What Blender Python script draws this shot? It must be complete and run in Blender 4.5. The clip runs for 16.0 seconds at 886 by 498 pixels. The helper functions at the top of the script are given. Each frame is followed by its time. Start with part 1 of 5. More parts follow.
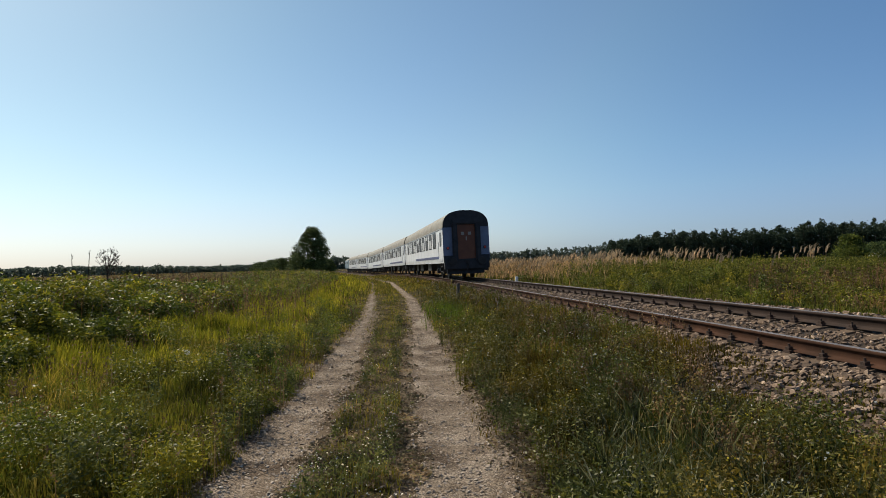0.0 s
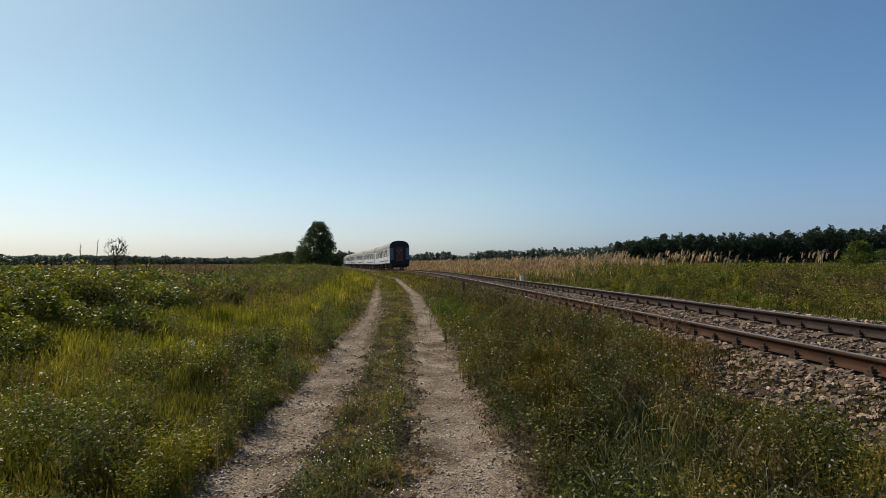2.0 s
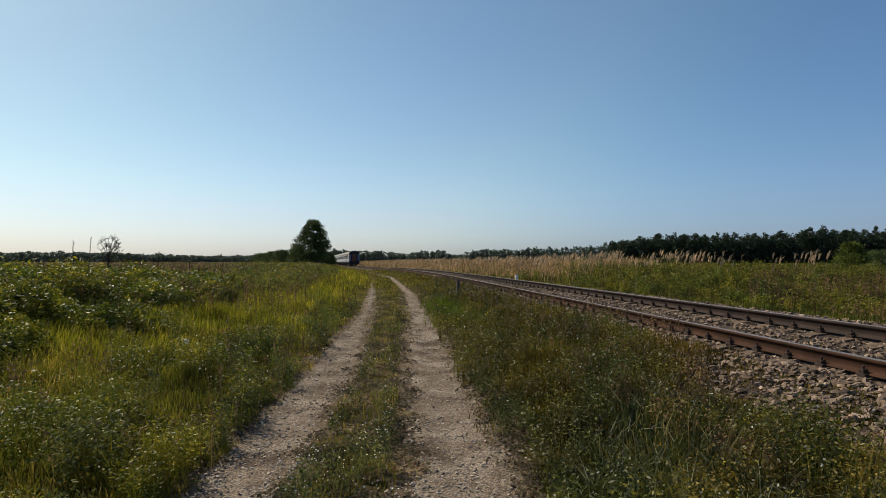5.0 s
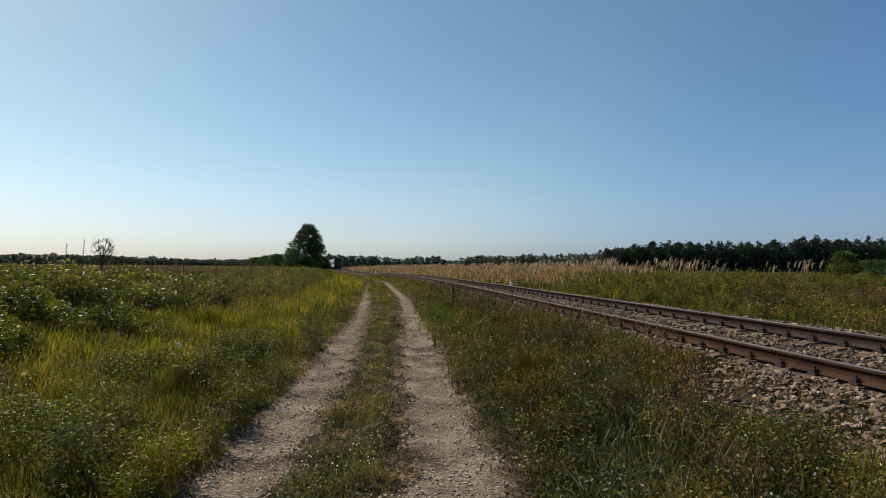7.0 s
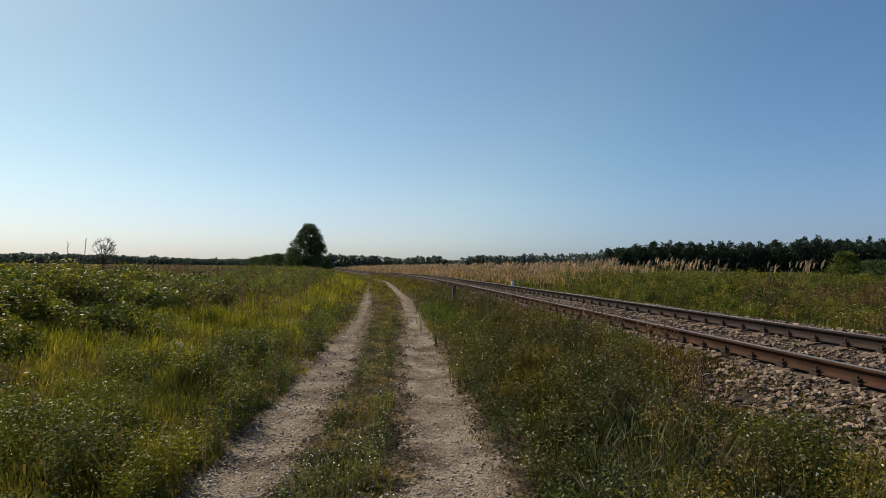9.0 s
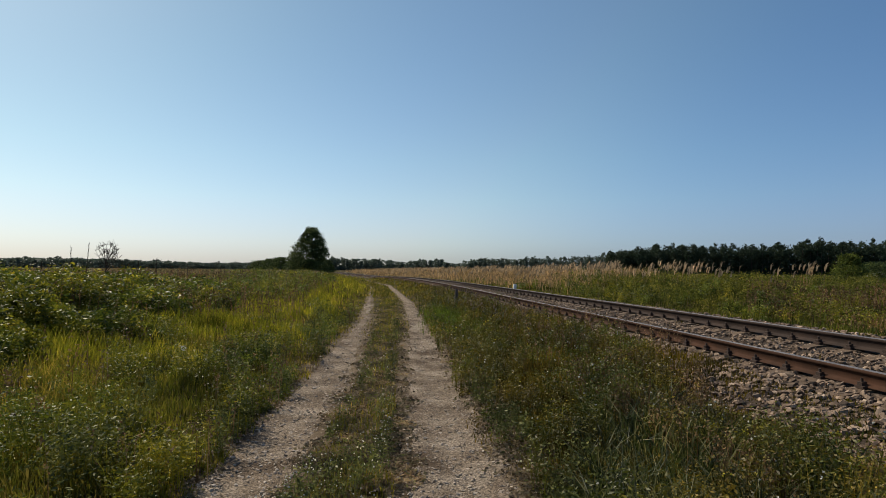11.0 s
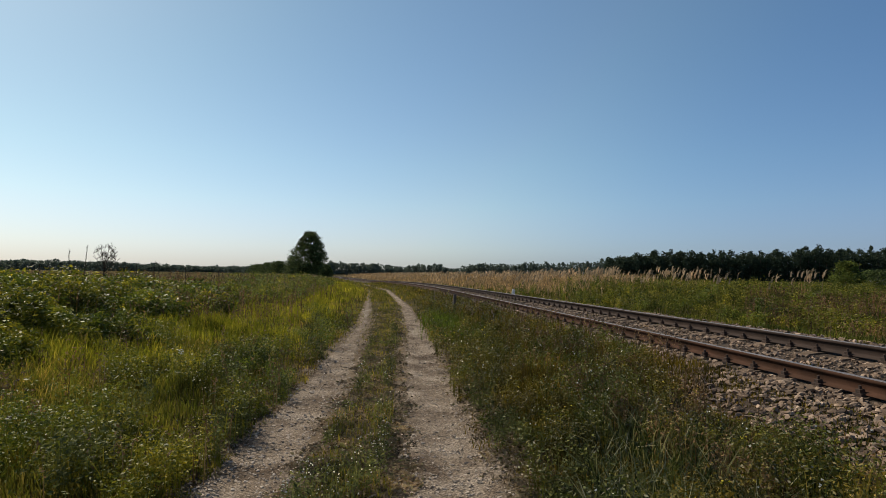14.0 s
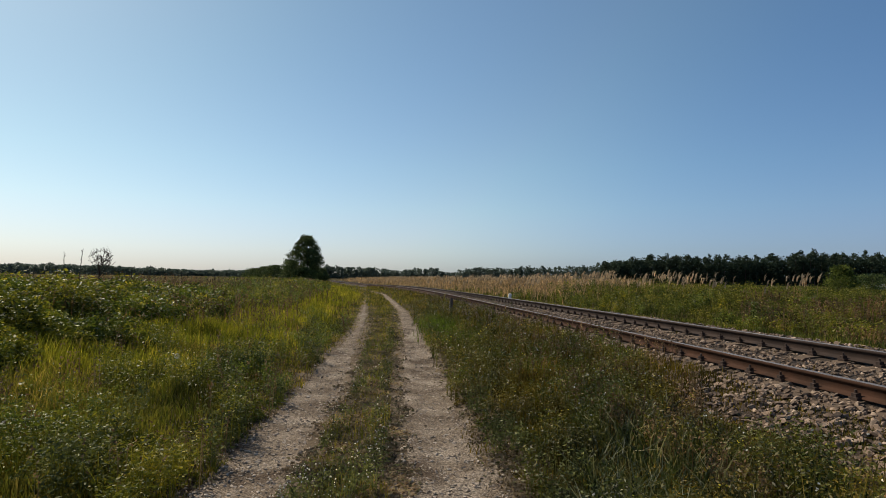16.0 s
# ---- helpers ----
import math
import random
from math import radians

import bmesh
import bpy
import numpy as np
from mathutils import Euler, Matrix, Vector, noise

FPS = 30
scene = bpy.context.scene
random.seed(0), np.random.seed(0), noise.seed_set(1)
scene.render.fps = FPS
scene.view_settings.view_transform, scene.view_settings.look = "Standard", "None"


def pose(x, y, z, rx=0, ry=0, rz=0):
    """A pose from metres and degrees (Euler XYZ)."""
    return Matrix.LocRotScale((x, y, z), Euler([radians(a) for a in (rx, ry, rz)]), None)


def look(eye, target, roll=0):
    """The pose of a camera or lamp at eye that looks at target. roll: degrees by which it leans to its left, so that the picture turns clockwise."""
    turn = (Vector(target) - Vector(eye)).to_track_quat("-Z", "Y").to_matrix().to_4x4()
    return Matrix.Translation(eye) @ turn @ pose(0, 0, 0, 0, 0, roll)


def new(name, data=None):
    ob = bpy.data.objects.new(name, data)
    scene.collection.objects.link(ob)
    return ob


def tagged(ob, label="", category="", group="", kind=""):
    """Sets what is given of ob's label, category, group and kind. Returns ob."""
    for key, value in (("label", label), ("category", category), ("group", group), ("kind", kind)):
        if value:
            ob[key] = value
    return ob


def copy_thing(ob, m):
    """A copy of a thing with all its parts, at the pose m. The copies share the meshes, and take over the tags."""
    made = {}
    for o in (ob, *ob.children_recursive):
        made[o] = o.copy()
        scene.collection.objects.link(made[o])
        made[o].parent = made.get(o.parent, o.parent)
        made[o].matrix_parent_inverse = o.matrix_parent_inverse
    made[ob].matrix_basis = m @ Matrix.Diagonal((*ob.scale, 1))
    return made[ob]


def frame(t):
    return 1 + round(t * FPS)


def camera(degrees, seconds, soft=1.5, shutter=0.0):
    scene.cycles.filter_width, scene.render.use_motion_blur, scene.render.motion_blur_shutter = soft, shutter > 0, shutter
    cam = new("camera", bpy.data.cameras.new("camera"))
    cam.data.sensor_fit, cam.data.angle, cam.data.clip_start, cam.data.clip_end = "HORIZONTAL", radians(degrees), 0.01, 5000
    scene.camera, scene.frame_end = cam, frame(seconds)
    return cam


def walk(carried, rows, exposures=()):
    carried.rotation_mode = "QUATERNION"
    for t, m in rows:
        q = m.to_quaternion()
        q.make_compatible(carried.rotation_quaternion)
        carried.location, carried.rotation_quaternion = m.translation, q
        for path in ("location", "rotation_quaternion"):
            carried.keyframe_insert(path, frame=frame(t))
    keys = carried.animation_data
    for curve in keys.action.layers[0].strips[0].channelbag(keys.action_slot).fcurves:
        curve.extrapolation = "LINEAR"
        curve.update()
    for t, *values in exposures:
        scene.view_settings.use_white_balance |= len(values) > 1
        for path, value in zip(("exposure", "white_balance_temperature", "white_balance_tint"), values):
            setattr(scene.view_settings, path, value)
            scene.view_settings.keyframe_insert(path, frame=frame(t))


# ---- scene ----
EYE = 1.55
cam = camera(76.2, 16.0, soft=0.6)
# seconds, turn to the left, tilt upwards, lean (degrees), sideways shift (m)
PATH = [
    (0.0, 0.328, 1.660, -1.576, 0.022), (0.5, 0.938, 1.678, -0.668, 0.024), (1.0, 0.793, 1.534, -0.492, 0.022),
    (1.5, 0.545, 1.412, -0.491, 0.014), (2.0, 0.923, 1.403, -0.248, 0.015), (2.5, 0.865, 1.205, -0.018, 0.012),
    (3.0, 0.615, 1.230, 0.174, 0.011), (3.5, 0.420, 1.173, 0.266, 0.009), (4.0, 0.460, 1.126, 0.039, 0.009),
    (6.5, 0.063, 1.742, 0.328, 0.008), (7.0, -0.098, 1.864, 0.528, 0.006), (7.5, 0.014, 2.001, 0.592, 0.004),
    (8.0, 0.116, 2.095, 0.577, 0.002), (8.5, 0.173, 1.961, 0.572, 0.001), (9.0, 0.000, 1.833, 0.600, 0.0),
    (11.5, 0.288, 2.477, 0.503, -0.001), (12.0, 0.261, 2.814, 0.623, -0.002), (12.5, 0.002, 2.716, 0.785, -0.002),
    (13.0, 0.003, 2.708, 0.637, -0.003), (13.5, 0.063, 2.714, 0.744, -0.003), (14.0, 0.088, 2.662, 0.820, -0.004),
    (14.5, 0.016, 2.768, 0.841, -0.006), (15.0, -0.225, 2.899, 0.758, -0.009), (15.5, -0.281, 3.048, 0.825, -0.010),
    (16.0, -0.270, 3.071, 0.847, -0.010)]


def eye_pose(turn, tilt, lean, shift):
    a, b = radians(turn), radians(tilt)
    eye = Vector((shift, 0, EYE))
    way = Vector((-math.sin(a) * math.cos(b), math.cos(a) * math.cos(b), math.sin(b)))
    return look(eye, eye + way * 10, lean)


walk(cam, [(t, eye_pose(*r)) for t, *r in PATH], exposures=((0.0, 0.12), (1.5, 0.0), (4.0, -0.03), (16.0, -0.03)))

# ---- light: low sun ahead on the left, clear sky ----
SUN_TURN, SUN_HEIGHT = 52.0, 44.0   # degrees to the left of straight ahead, degrees above the horizon
world = bpy.data.worlds.new("sky")
scene.world = world
world.use_nodes = True
wn = world.node_tree.nodes
wn.clear()
sky = wn.new("ShaderNodeTexSky")
sky.sky_type, sky.sun_disc = "NISHITA", False
sky.sun_elevation, sky.sun_rotation = radians(SUN_HEIGHT), radians(-SUN_TURN)
sky.altitude, sky.air_density, sky.dust_density, sky.ozone_density = 100, 1.0, 0.7, 1.0
back = wn.new("ShaderNodeBackground")
back.inputs["Strength"].default_value = 0.107
wout = wn.new("ShaderNodeOutputWorld")
cool = wn.new("ShaderNodeMix")
cool.data_type, cool.blend_type = "RGBA", "MULTIPLY"
cool.inputs[0].default_value = 1.0
# the haze near the horizon is whiter than the clear air overhead
way_in = wn.new("ShaderNodeTexCoord")
split = wn.new("ShaderNodeSeparateXYZ")
haze = wn.new("ShaderNodeValToRGB")
haze.color_ramp.elements[0].position, haze.color_ramp.elements[0].color = 0.0, (0.59, 0.70, 1.36, 1)
haze.color_ramp.elements[1].position, haze.color_ramp.elements[1].color = 0.35, (0.845, 1.085, 1.19, 1)
low = haze.color_ramp.elements.new(0.12)
low.color = (0.93, 0.965, 1.03, 1)
mist = haze.color_ramp.elements.new(0.045)
mist.color = (0.785, 0.825, 1.06, 1)
world.node_tree.links.new(way_in.outputs["Generated"], split.inputs[0])
world.node_tree.links.new(split.outputs["Z"], haze.inputs[0])
world.node_tree.links.new(haze.outputs[0], cool.inputs[7])
world.node_tree.links.new(sky.outputs[0], cool.inputs[6])
# the air is paler towards the sun and a deeper blue away from it
toward = wn.new("ShaderNodeVectorMath")
toward.operation = "DOT_PRODUCT"
a_, h_ = radians(SUN_TURN), radians(SUN_HEIGHT)
toward.inputs[1].default_value = (-math.sin(a_) * math.cos(h_), math.cos(a_) * math.cos(h_), math.sin(h_))
glow = wn.new("ShaderNodeValToRGB")
g0, g1 = glow.color_ramp.elements
g0.position, g0.color = 0.06, (0.67, 0.77, 0.97, 1)
g1.position, g1.color = 0.95, (1.0, 0.95, 0.87, 1)
for at, colour in ((0.30, (0.76, 0.87, 1.0, 1)), (0.50, (1.03, 1.03, 1.02, 1)), (0.72, (1.06, 1.05, 1.0, 1))):
    glow.color_ramp.elements.new(at).color = colour
glow.color_ramp.interpolation = haze.color_ramp.interpolation = "B_SPLINE"
deep = wn.new("ShaderNodeMix")
deep.data_type, deep.blend_type = "RGBA", "MULTIPLY"
deep.inputs[0].default_value = 1.0
world.node_tree.links.new(way_in.outputs["Generated"], toward.inputs[0])
world.node_tree.links.new(toward.outputs["Value"], glow.inputs[0])
world.node_tree.links.new(cool.outputs[2], deep.inputs[6])
world.node_tree.links.new(glow.outputs[0], deep.inputs[7])
world.node_tree.links.new(deep.outputs[2], back.inputs[0])
world.node_tree.links.new(back.outputs[0], wout.inputs[0])
sun_data = bpy.data.lights.new("sun", "SUN")
sun_data.energy, sun_data.angle, sun_data.color = 5.0, radians(0.55), (1.0, 0.90, 0.74)
sun = new("sun", sun_data)
sun_way = Vector((-math.sin(radians(SUN_TURN)) * math.cos(radians(SUN_HEIGHT)),
                  math.cos(radians(SUN_TURN)) * math.cos(radians(SUN_HEIGHT)), math.sin(radians(SUN_HEIGHT))))
sun.matrix_world = look(sun_way * 60, (0, 0, 0))

# ---- materials ----


def node(nt, kind, **values):
    n = nt.nodes.new(kind)
    for key, value in values.items():
        n.inputs[key].default_value = value
    return n


def ramp(nt, source, colours, low=0.3, high=0.7):
    r = nt.nodes.new("ShaderNodeValToRGB")
    els = r.color_ramp.elements
    while len(els) < len(colours):
        els.new(0.5)
    for i, c in enumerate(colours):
        els[i].position = low + (high - low) * i / (len(colours) - 1)
        els[i].color = (*c, 1)
    nt.links.new(source, r.inputs[0])
    return r.outputs[0]


def blend(nt, fac, a, b, mode="MIX"):
    m = nt.nodes.new("ShaderNodeMix")
    m.data_type, m.blend_type = "RGBA", mode
    if isinstance(fac, float):
        m.inputs[0].default_value = fac
    else:
        nt.links.new(fac, m.inputs[0])
    for k, v in ((6, a), (7, b)):
        if isinstance(v, tuple):
            m.inputs[k].default_value = (*v, 1)
        else:
            nt.links.new(v, m.inputs[k])
    return m.outputs[2]


def surface(name, colours, scale=3.0, fine=40.0, rough=0.8, bump=0.2, metal=0.0, spread=0.35, world_space=False, spec=0.4, fine_mix=0.35):
    """Stone, paint, metal or soil: two scales of variation and fine relief."""
    m = bpy.data.materials.new(name)
    m.use_nodes = True
    nt = m.node_tree
    p = nt.nodes["Principled BSDF"]
    co = nt.nodes.new("ShaderNodeTexCoord")
    if world_space:
        src = nt.nodes.new("ShaderNodeNewGeometry").outputs["Position"]
    else:
        src = co.outputs["Object"]
    big = node(nt, "ShaderNodeTexNoise", Scale=scale, Detail=6.0, Roughness=0.6)
    small = node(nt, "ShaderNodeTexNoise", Scale=fine, Detail=5.0, Roughness=0.7)
    nt.links.new(src, big.inputs["Vector"])
    nt.links.new(src, small.inputs["Vector"])
    c = ramp(nt, big.outputs[0], colours, 0.5 - spread / 2, 0.5 + spread / 2)
    g = ramp(nt, small.outputs[0], [(0.55, 0.55, 0.55), (1.25, 1.25, 1.25)], 0.3, 0.7)
    c = blend(nt, fine_mix, c, blend(nt, 1.0, c, g, "MULTIPLY"))
    nt.links.new(c, p.inputs["Base Color"])
    p.inputs["Roughness"].default_value = rough
    p.inputs["Metallic"].default_value = metal
    p.inputs["Specular IOR Level"].default_value = spec
    if bump:
        b = node(nt, "ShaderNodeBump", Strength=bump, Distance=0.02)
        nt.links.new(small.outputs[0], b.inputs["Height"])
        nt.links.new(b.outputs[0], p.inputs["Normal"])
    return m


def foliage(name, colours, patches=None, patch_scale=0.25, through_light=0.45, rough=0.7, spec=0.12, low=0.0, high=1.0, mottle=1.6):
    """Leaves and blades: colour differs from piece to piece, and in patches; some light comes through."""
    m = bpy.data.materials.new(name)
    m.use_nodes = True
    nt = m.node_tree
    p = nt.nodes["Principled BSDF"]
    geo = nt.nodes.new("ShaderNodeNewGeometry")
    c = ramp(nt, geo.outputs["Random Per Island"], colours, low, high)
    if patches:
        n = node(nt, "ShaderNodeTexNoise", Scale=patch_scale, Detail=4.0, Roughness=0.6)
        nt.links.new(geo.outputs["Position"], n.inputs["Vector"])
        f = ramp(nt, n.outputs[0], [(0, 0, 0), (1, 1, 1)], 0.42, 0.62)
        c = blend(nt, f, c, ramp(nt, geo.outputs["Random Per Island"], patches, low, high))
    # position noise scales the colour between dark, cooler and bright, warmer patches
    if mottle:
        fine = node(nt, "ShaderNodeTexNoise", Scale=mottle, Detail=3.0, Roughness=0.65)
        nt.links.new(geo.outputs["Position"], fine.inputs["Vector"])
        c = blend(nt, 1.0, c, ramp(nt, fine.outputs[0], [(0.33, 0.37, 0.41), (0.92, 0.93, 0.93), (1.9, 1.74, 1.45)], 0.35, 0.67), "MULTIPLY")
    nt.links.new(c, p.inputs["Base Color"])
    p.inputs["Roughness"].default_value = rough
    p.inputs["Specular IOR Level"].default_value = spec
    tr = nt.nodes.new("ShaderNodeBsdfTranslucent")
    nt.links.new(c, tr.inputs[0])
    mix = nt.nodes.new("ShaderNodeMixShader")
    mix.inputs[0].default_value = through_light
    nt.links.new(p.outputs[0], mix.inputs[1])
    nt.links.new(tr.outputs[0], mix.inputs[2])
    nt.links.new(mix.outputs[0], nt.nodes["Material Output"].inputs[0])
    return m


def varied(m, amount=0.5):
    """Lets single pieces of a material differ in brightness."""
    nt = m.node_tree
    p = nt.nodes["Principled BSDF"]
    link = p.inputs["Base Color"].links[0]
    info, geo = nt.nodes.new("ShaderNodeObjectInfo"), nt.nodes.new("ShaderNodeNewGeometry")
    add = nt.nodes.new("ShaderNodeMath")
    add.operation = "ADD"
    nt.links.new(info.outputs["Random"], add.inputs[0])
    nt.links.new(geo.outputs["Random Per Island"], add.inputs[1])
    frac = nt.nodes.new("ShaderNodeMath")
    frac.operation = "FRACT"
    nt.links.new(add.outputs[0], frac.inputs[0])
    g = ramp(nt, frac.outputs[0], [(0.38, 0.36, 0.35), (0.95, 0.88, 0.82), (1.75, 1.7, 1.65)], 0.0, 1.0)
    c = blend(nt, amount, link.from_socket, blend(nt, 1.0, link.from_socket, g, "MULTIPLY"))
    nt.links.new(c, p.inputs["Base Color"])
    return m


def gravel(name):
    """Packed earth with grit of many tones."""
    m = surface(name, [(0.085, 0.061, 0.042), (0.19, 0.15, 0.11), (0.30, 0.25, 0.195)], 1.8, 70, 1.0, 0.0, world_space=True, fine_mix=0.6, spec=0.1)
    nt = m.node_tree
    p = nt.nodes["Principled BSDF"]
    geo = nt.nodes.new("ShaderNodeNewGeometry")
    grit = node(nt, "ShaderNodeTexVoronoi", Scale=85.0)
    coarse = node(nt, "ShaderNodeTexNoise", Scale=38.0, Detail=6.0, Roughness=0.75)
    for v in (grit, coarse):
        nt.links.new(geo.outputs["Position"], v.inputs["Vector"])
    sep = nt.nodes.new("ShaderNodeSeparateColor")
    nt.links.new(grit.outputs["Color"], sep.inputs[0])
    tone = ramp(nt, sep.outputs[0], [(0.45, 0.42, 0.4), (0.85, 0.82, 0.8), (1.6, 1.55, 1.5)], 0.05, 0.95)
    c = blend(nt, 0.95, p.inputs["Base Color"].links[0].from_socket, blend(nt, 1.0, p.inputs["Base Color"].links[0].from_socket, tone, "MULTIPLY"))
    nt.links.new(c, p.inputs["Base Color"])
    add = nt.nodes.new("ShaderNodeMath")
    add.operation = "ADD"
    nt.links.new(grit.outputs["Distance"], add.inputs[0])
    nt.links.new(coarse.outputs[0], add.inputs[1])
    b = node(nt, "ShaderNodeBump", Strength=0.6, Distance=0.012)
    b.invert = True
    nt.links.new(add.outputs[0], b.inputs["Height"])
    nt.links.new(b.outputs[0], p.inputs["Normal"])
    return m


M = {}
M["soil"] = surface("meadow_soil", [(0.035, 0.028, 0.012), (0.065, 0.05, 0.022), (0.10, 0.075, 0.038)], 0.35, 25, 1.0, 0.5, world_space=True, fine_mix=0.7, spec=0.03)
M["gravel"] = gravel("gravel_track")
M["pebble"] = varied(surface("pebble_stone", [(0.24, 0.195, 0.15), (0.38, 0.32, 0.26)], 9, 60, 0.85, 0.2, world_space=True))
M["ballast"] = varied(surface("ballast_stone", [(0.10, 0.066, 0.042), (0.175, 0.122, 0.083), (0.32, 0.245, 0.182)], 5, 60, 0.85, 0.3, world_space=True), 0.8)
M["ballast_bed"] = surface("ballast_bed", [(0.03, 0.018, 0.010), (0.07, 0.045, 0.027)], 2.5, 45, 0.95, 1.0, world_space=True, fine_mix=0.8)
M["rail_rust"] = surface("rusty_rail_steel", [(0.032, 0.015, 0.008), (0.065, 0.029, 0.016)], 3, 60, 0.85, 0.15, 0.0, world_space=True, spec=0.15)
M["rail_dark"] = surface("dark_rail_steel", [(0.022, 0.014, 0.011), (0.045, 0.028, 0.021)], 3, 60, 0.8, 0.15, 0.0, world_space=True, spec=0.15)
M["rail_head"] = surface("worn_rail_head", [(0.20, 0.17, 0.15), (0.30, 0.26, 0.235)], 4, 50, 0.5, 0.05, 0.7, world_space=True)
M["clip"] = surface("dark_rusty_iron", [(0.035, 0.022, 0.016), (0.07, 0.042, 0.03)], 15, 90, 0.8, 0.2, 0.2)
M["sleeper"] = varied(surface("dusty_concrete", [(0.065, 0.042, 0.026), (0.13, 0.086, 0.054)], 3, 50, 0.9, 0.3), 0.3)
M["post_iron"] = surface("weathered_post", [(0.06, 0.045, 0.035), (0.11, 0.085, 0.07)], 6, 50, 0.85, 0.3)
M["white_paint"] = surface("chalky_white", [(0.62, 0.60, 0.55), (0.78, 0.77, 0.73)], 8, 60, 0.8, 0.1)
M["coach_white"] = surface("grimy_white_paint", [(0.54, 0.55, 0.56), (0.68, 0.69, 0.70)], 0.7, 12, 0.4, 0.02)
M["coach_roof"] = surface("dusty_roof_paint", [(0.20, 0.185, 0.155), (0.28, 0.26, 0.22)], 0.8, 10, 0.75, 0.05)
M["coach_blue"] = surface("blue_paint", [(0.045, 0.055, 0.13), (0.07, 0.08, 0.17)], 1.2, 15, 0.4, 0.02)
M["end_blue"] = surface("dull_blue_end_paint", [(0.10, 0.125, 0.19), (0.145, 0.17, 0.24)], 1.2, 15, 0.5, 0.02)
M["coach_black"] = surface("black_rubber", [(0.012, 0.012, 0.014), (0.03, 0.03, 0.033)], 3, 30, 0.7, 0.1)
M["under"] = surface("sooty_running_gear", [(0.018, 0.015, 0.013), (0.045, 0.038, 0.032)], 3, 30, 0.85, 0.2)
# orange brown door paint, its colour darkened for the shade on coach ends
M["door_shaded"] = surface("shaded_orange_brown_door", [(0.11, 0.034, 0.013), (0.16, 0.05, 0.019)], 2, 20, 0.55, 0.05)
M["window_rim"] = surface("grey_window_rim", [(0.30, 0.31, 0.32), (0.40, 0.41, 0.42)], 5, 30, 0.5, 0.02)
M["pane"] = surface("dark_window_pane", [(0.006, 0.008, 0.010), (0.013, 0.016, 0.02)], 2, 9, 0.3, 0, spec=0.1)
M["window_seal"] = surface("dark_window_seal", [(0.03, 0.03, 0.033), (0.055, 0.055, 0.06)], 5, 30, 0.7, 0.02, spec=0.2)
# pale colour stands in for bright sky seen through the coach windows
M["sky_pane"] = surface("pale_see_through_pane", [(0.36, 0.37, 0.37), (0.48, 0.49, 0.48)], 4, 20, 0.35, 0, spec=0.3)
M["tail_red"] = surface("red_lamp_lens", [(0.45, 0.02, 0.015), (0.55, 0.03, 0.02)], 5, 20, 0.2, 0)
M["loco"] = surface("blue_grey_loco_paint", [(0.18, 0.25, 0.30), (0.26, 0.33, 0.37)], 1, 12, 0.45, 0.02)
M["bark"] = surface("bark", [(0.05, 0.038, 0.028), (0.10, 0.078, 0.058)], 4, 30, 0.9, 0.6)
M["barn_wall"] = surface("pale_barn_wall", [(0.42, 0.40, 0.37), (0.52, 0.50, 0.47)], 0.8, 10, 0.85, 0.1)
M["barn_roof"] = surface("grey_sheet_roof", [(0.24, 0.25, 0.26), (0.32, 0.33, 0.34)], 0.8, 10, 0.6, 0.1)
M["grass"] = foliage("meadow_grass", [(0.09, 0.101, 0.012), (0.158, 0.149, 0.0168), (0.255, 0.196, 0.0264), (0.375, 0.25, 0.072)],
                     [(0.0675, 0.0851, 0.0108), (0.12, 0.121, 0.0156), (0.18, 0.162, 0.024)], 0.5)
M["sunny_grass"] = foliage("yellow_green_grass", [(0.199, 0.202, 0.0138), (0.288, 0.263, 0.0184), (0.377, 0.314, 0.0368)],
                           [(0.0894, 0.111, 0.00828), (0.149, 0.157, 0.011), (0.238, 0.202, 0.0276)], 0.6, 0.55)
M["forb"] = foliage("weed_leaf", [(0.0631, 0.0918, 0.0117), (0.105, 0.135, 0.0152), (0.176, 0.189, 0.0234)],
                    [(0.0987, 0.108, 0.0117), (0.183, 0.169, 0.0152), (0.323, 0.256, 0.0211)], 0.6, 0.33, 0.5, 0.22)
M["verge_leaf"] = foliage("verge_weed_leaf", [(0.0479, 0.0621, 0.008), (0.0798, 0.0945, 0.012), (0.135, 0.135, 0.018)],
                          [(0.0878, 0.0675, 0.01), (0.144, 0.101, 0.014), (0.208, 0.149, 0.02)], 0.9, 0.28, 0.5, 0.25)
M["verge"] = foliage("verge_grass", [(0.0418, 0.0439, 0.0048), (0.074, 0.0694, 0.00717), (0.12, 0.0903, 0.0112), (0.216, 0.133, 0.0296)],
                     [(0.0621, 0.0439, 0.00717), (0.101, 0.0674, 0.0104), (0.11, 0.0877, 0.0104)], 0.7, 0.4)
M["dry"] = foliage("dry_reed_grass", [(0.315, 0.2, 0.096), (0.441, 0.29, 0.144), (0.567, 0.39, 0.216)],
                   [(0.21, 0.15, 0.06), (0.336, 0.22, 0.108), (0.462, 0.3, 0.156)], 0.12, 0.4)
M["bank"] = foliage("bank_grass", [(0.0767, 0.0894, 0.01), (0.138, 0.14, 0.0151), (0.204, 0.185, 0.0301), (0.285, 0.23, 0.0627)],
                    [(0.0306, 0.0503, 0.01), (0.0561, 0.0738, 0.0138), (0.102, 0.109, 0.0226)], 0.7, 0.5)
M["fresh"] = foliage("fresh_green_blade", [(0.06, 0.0935, 0.012), (0.09, 0.127, 0.015), (0.132, 0.165, 0.022)], None, 1, 0.5)
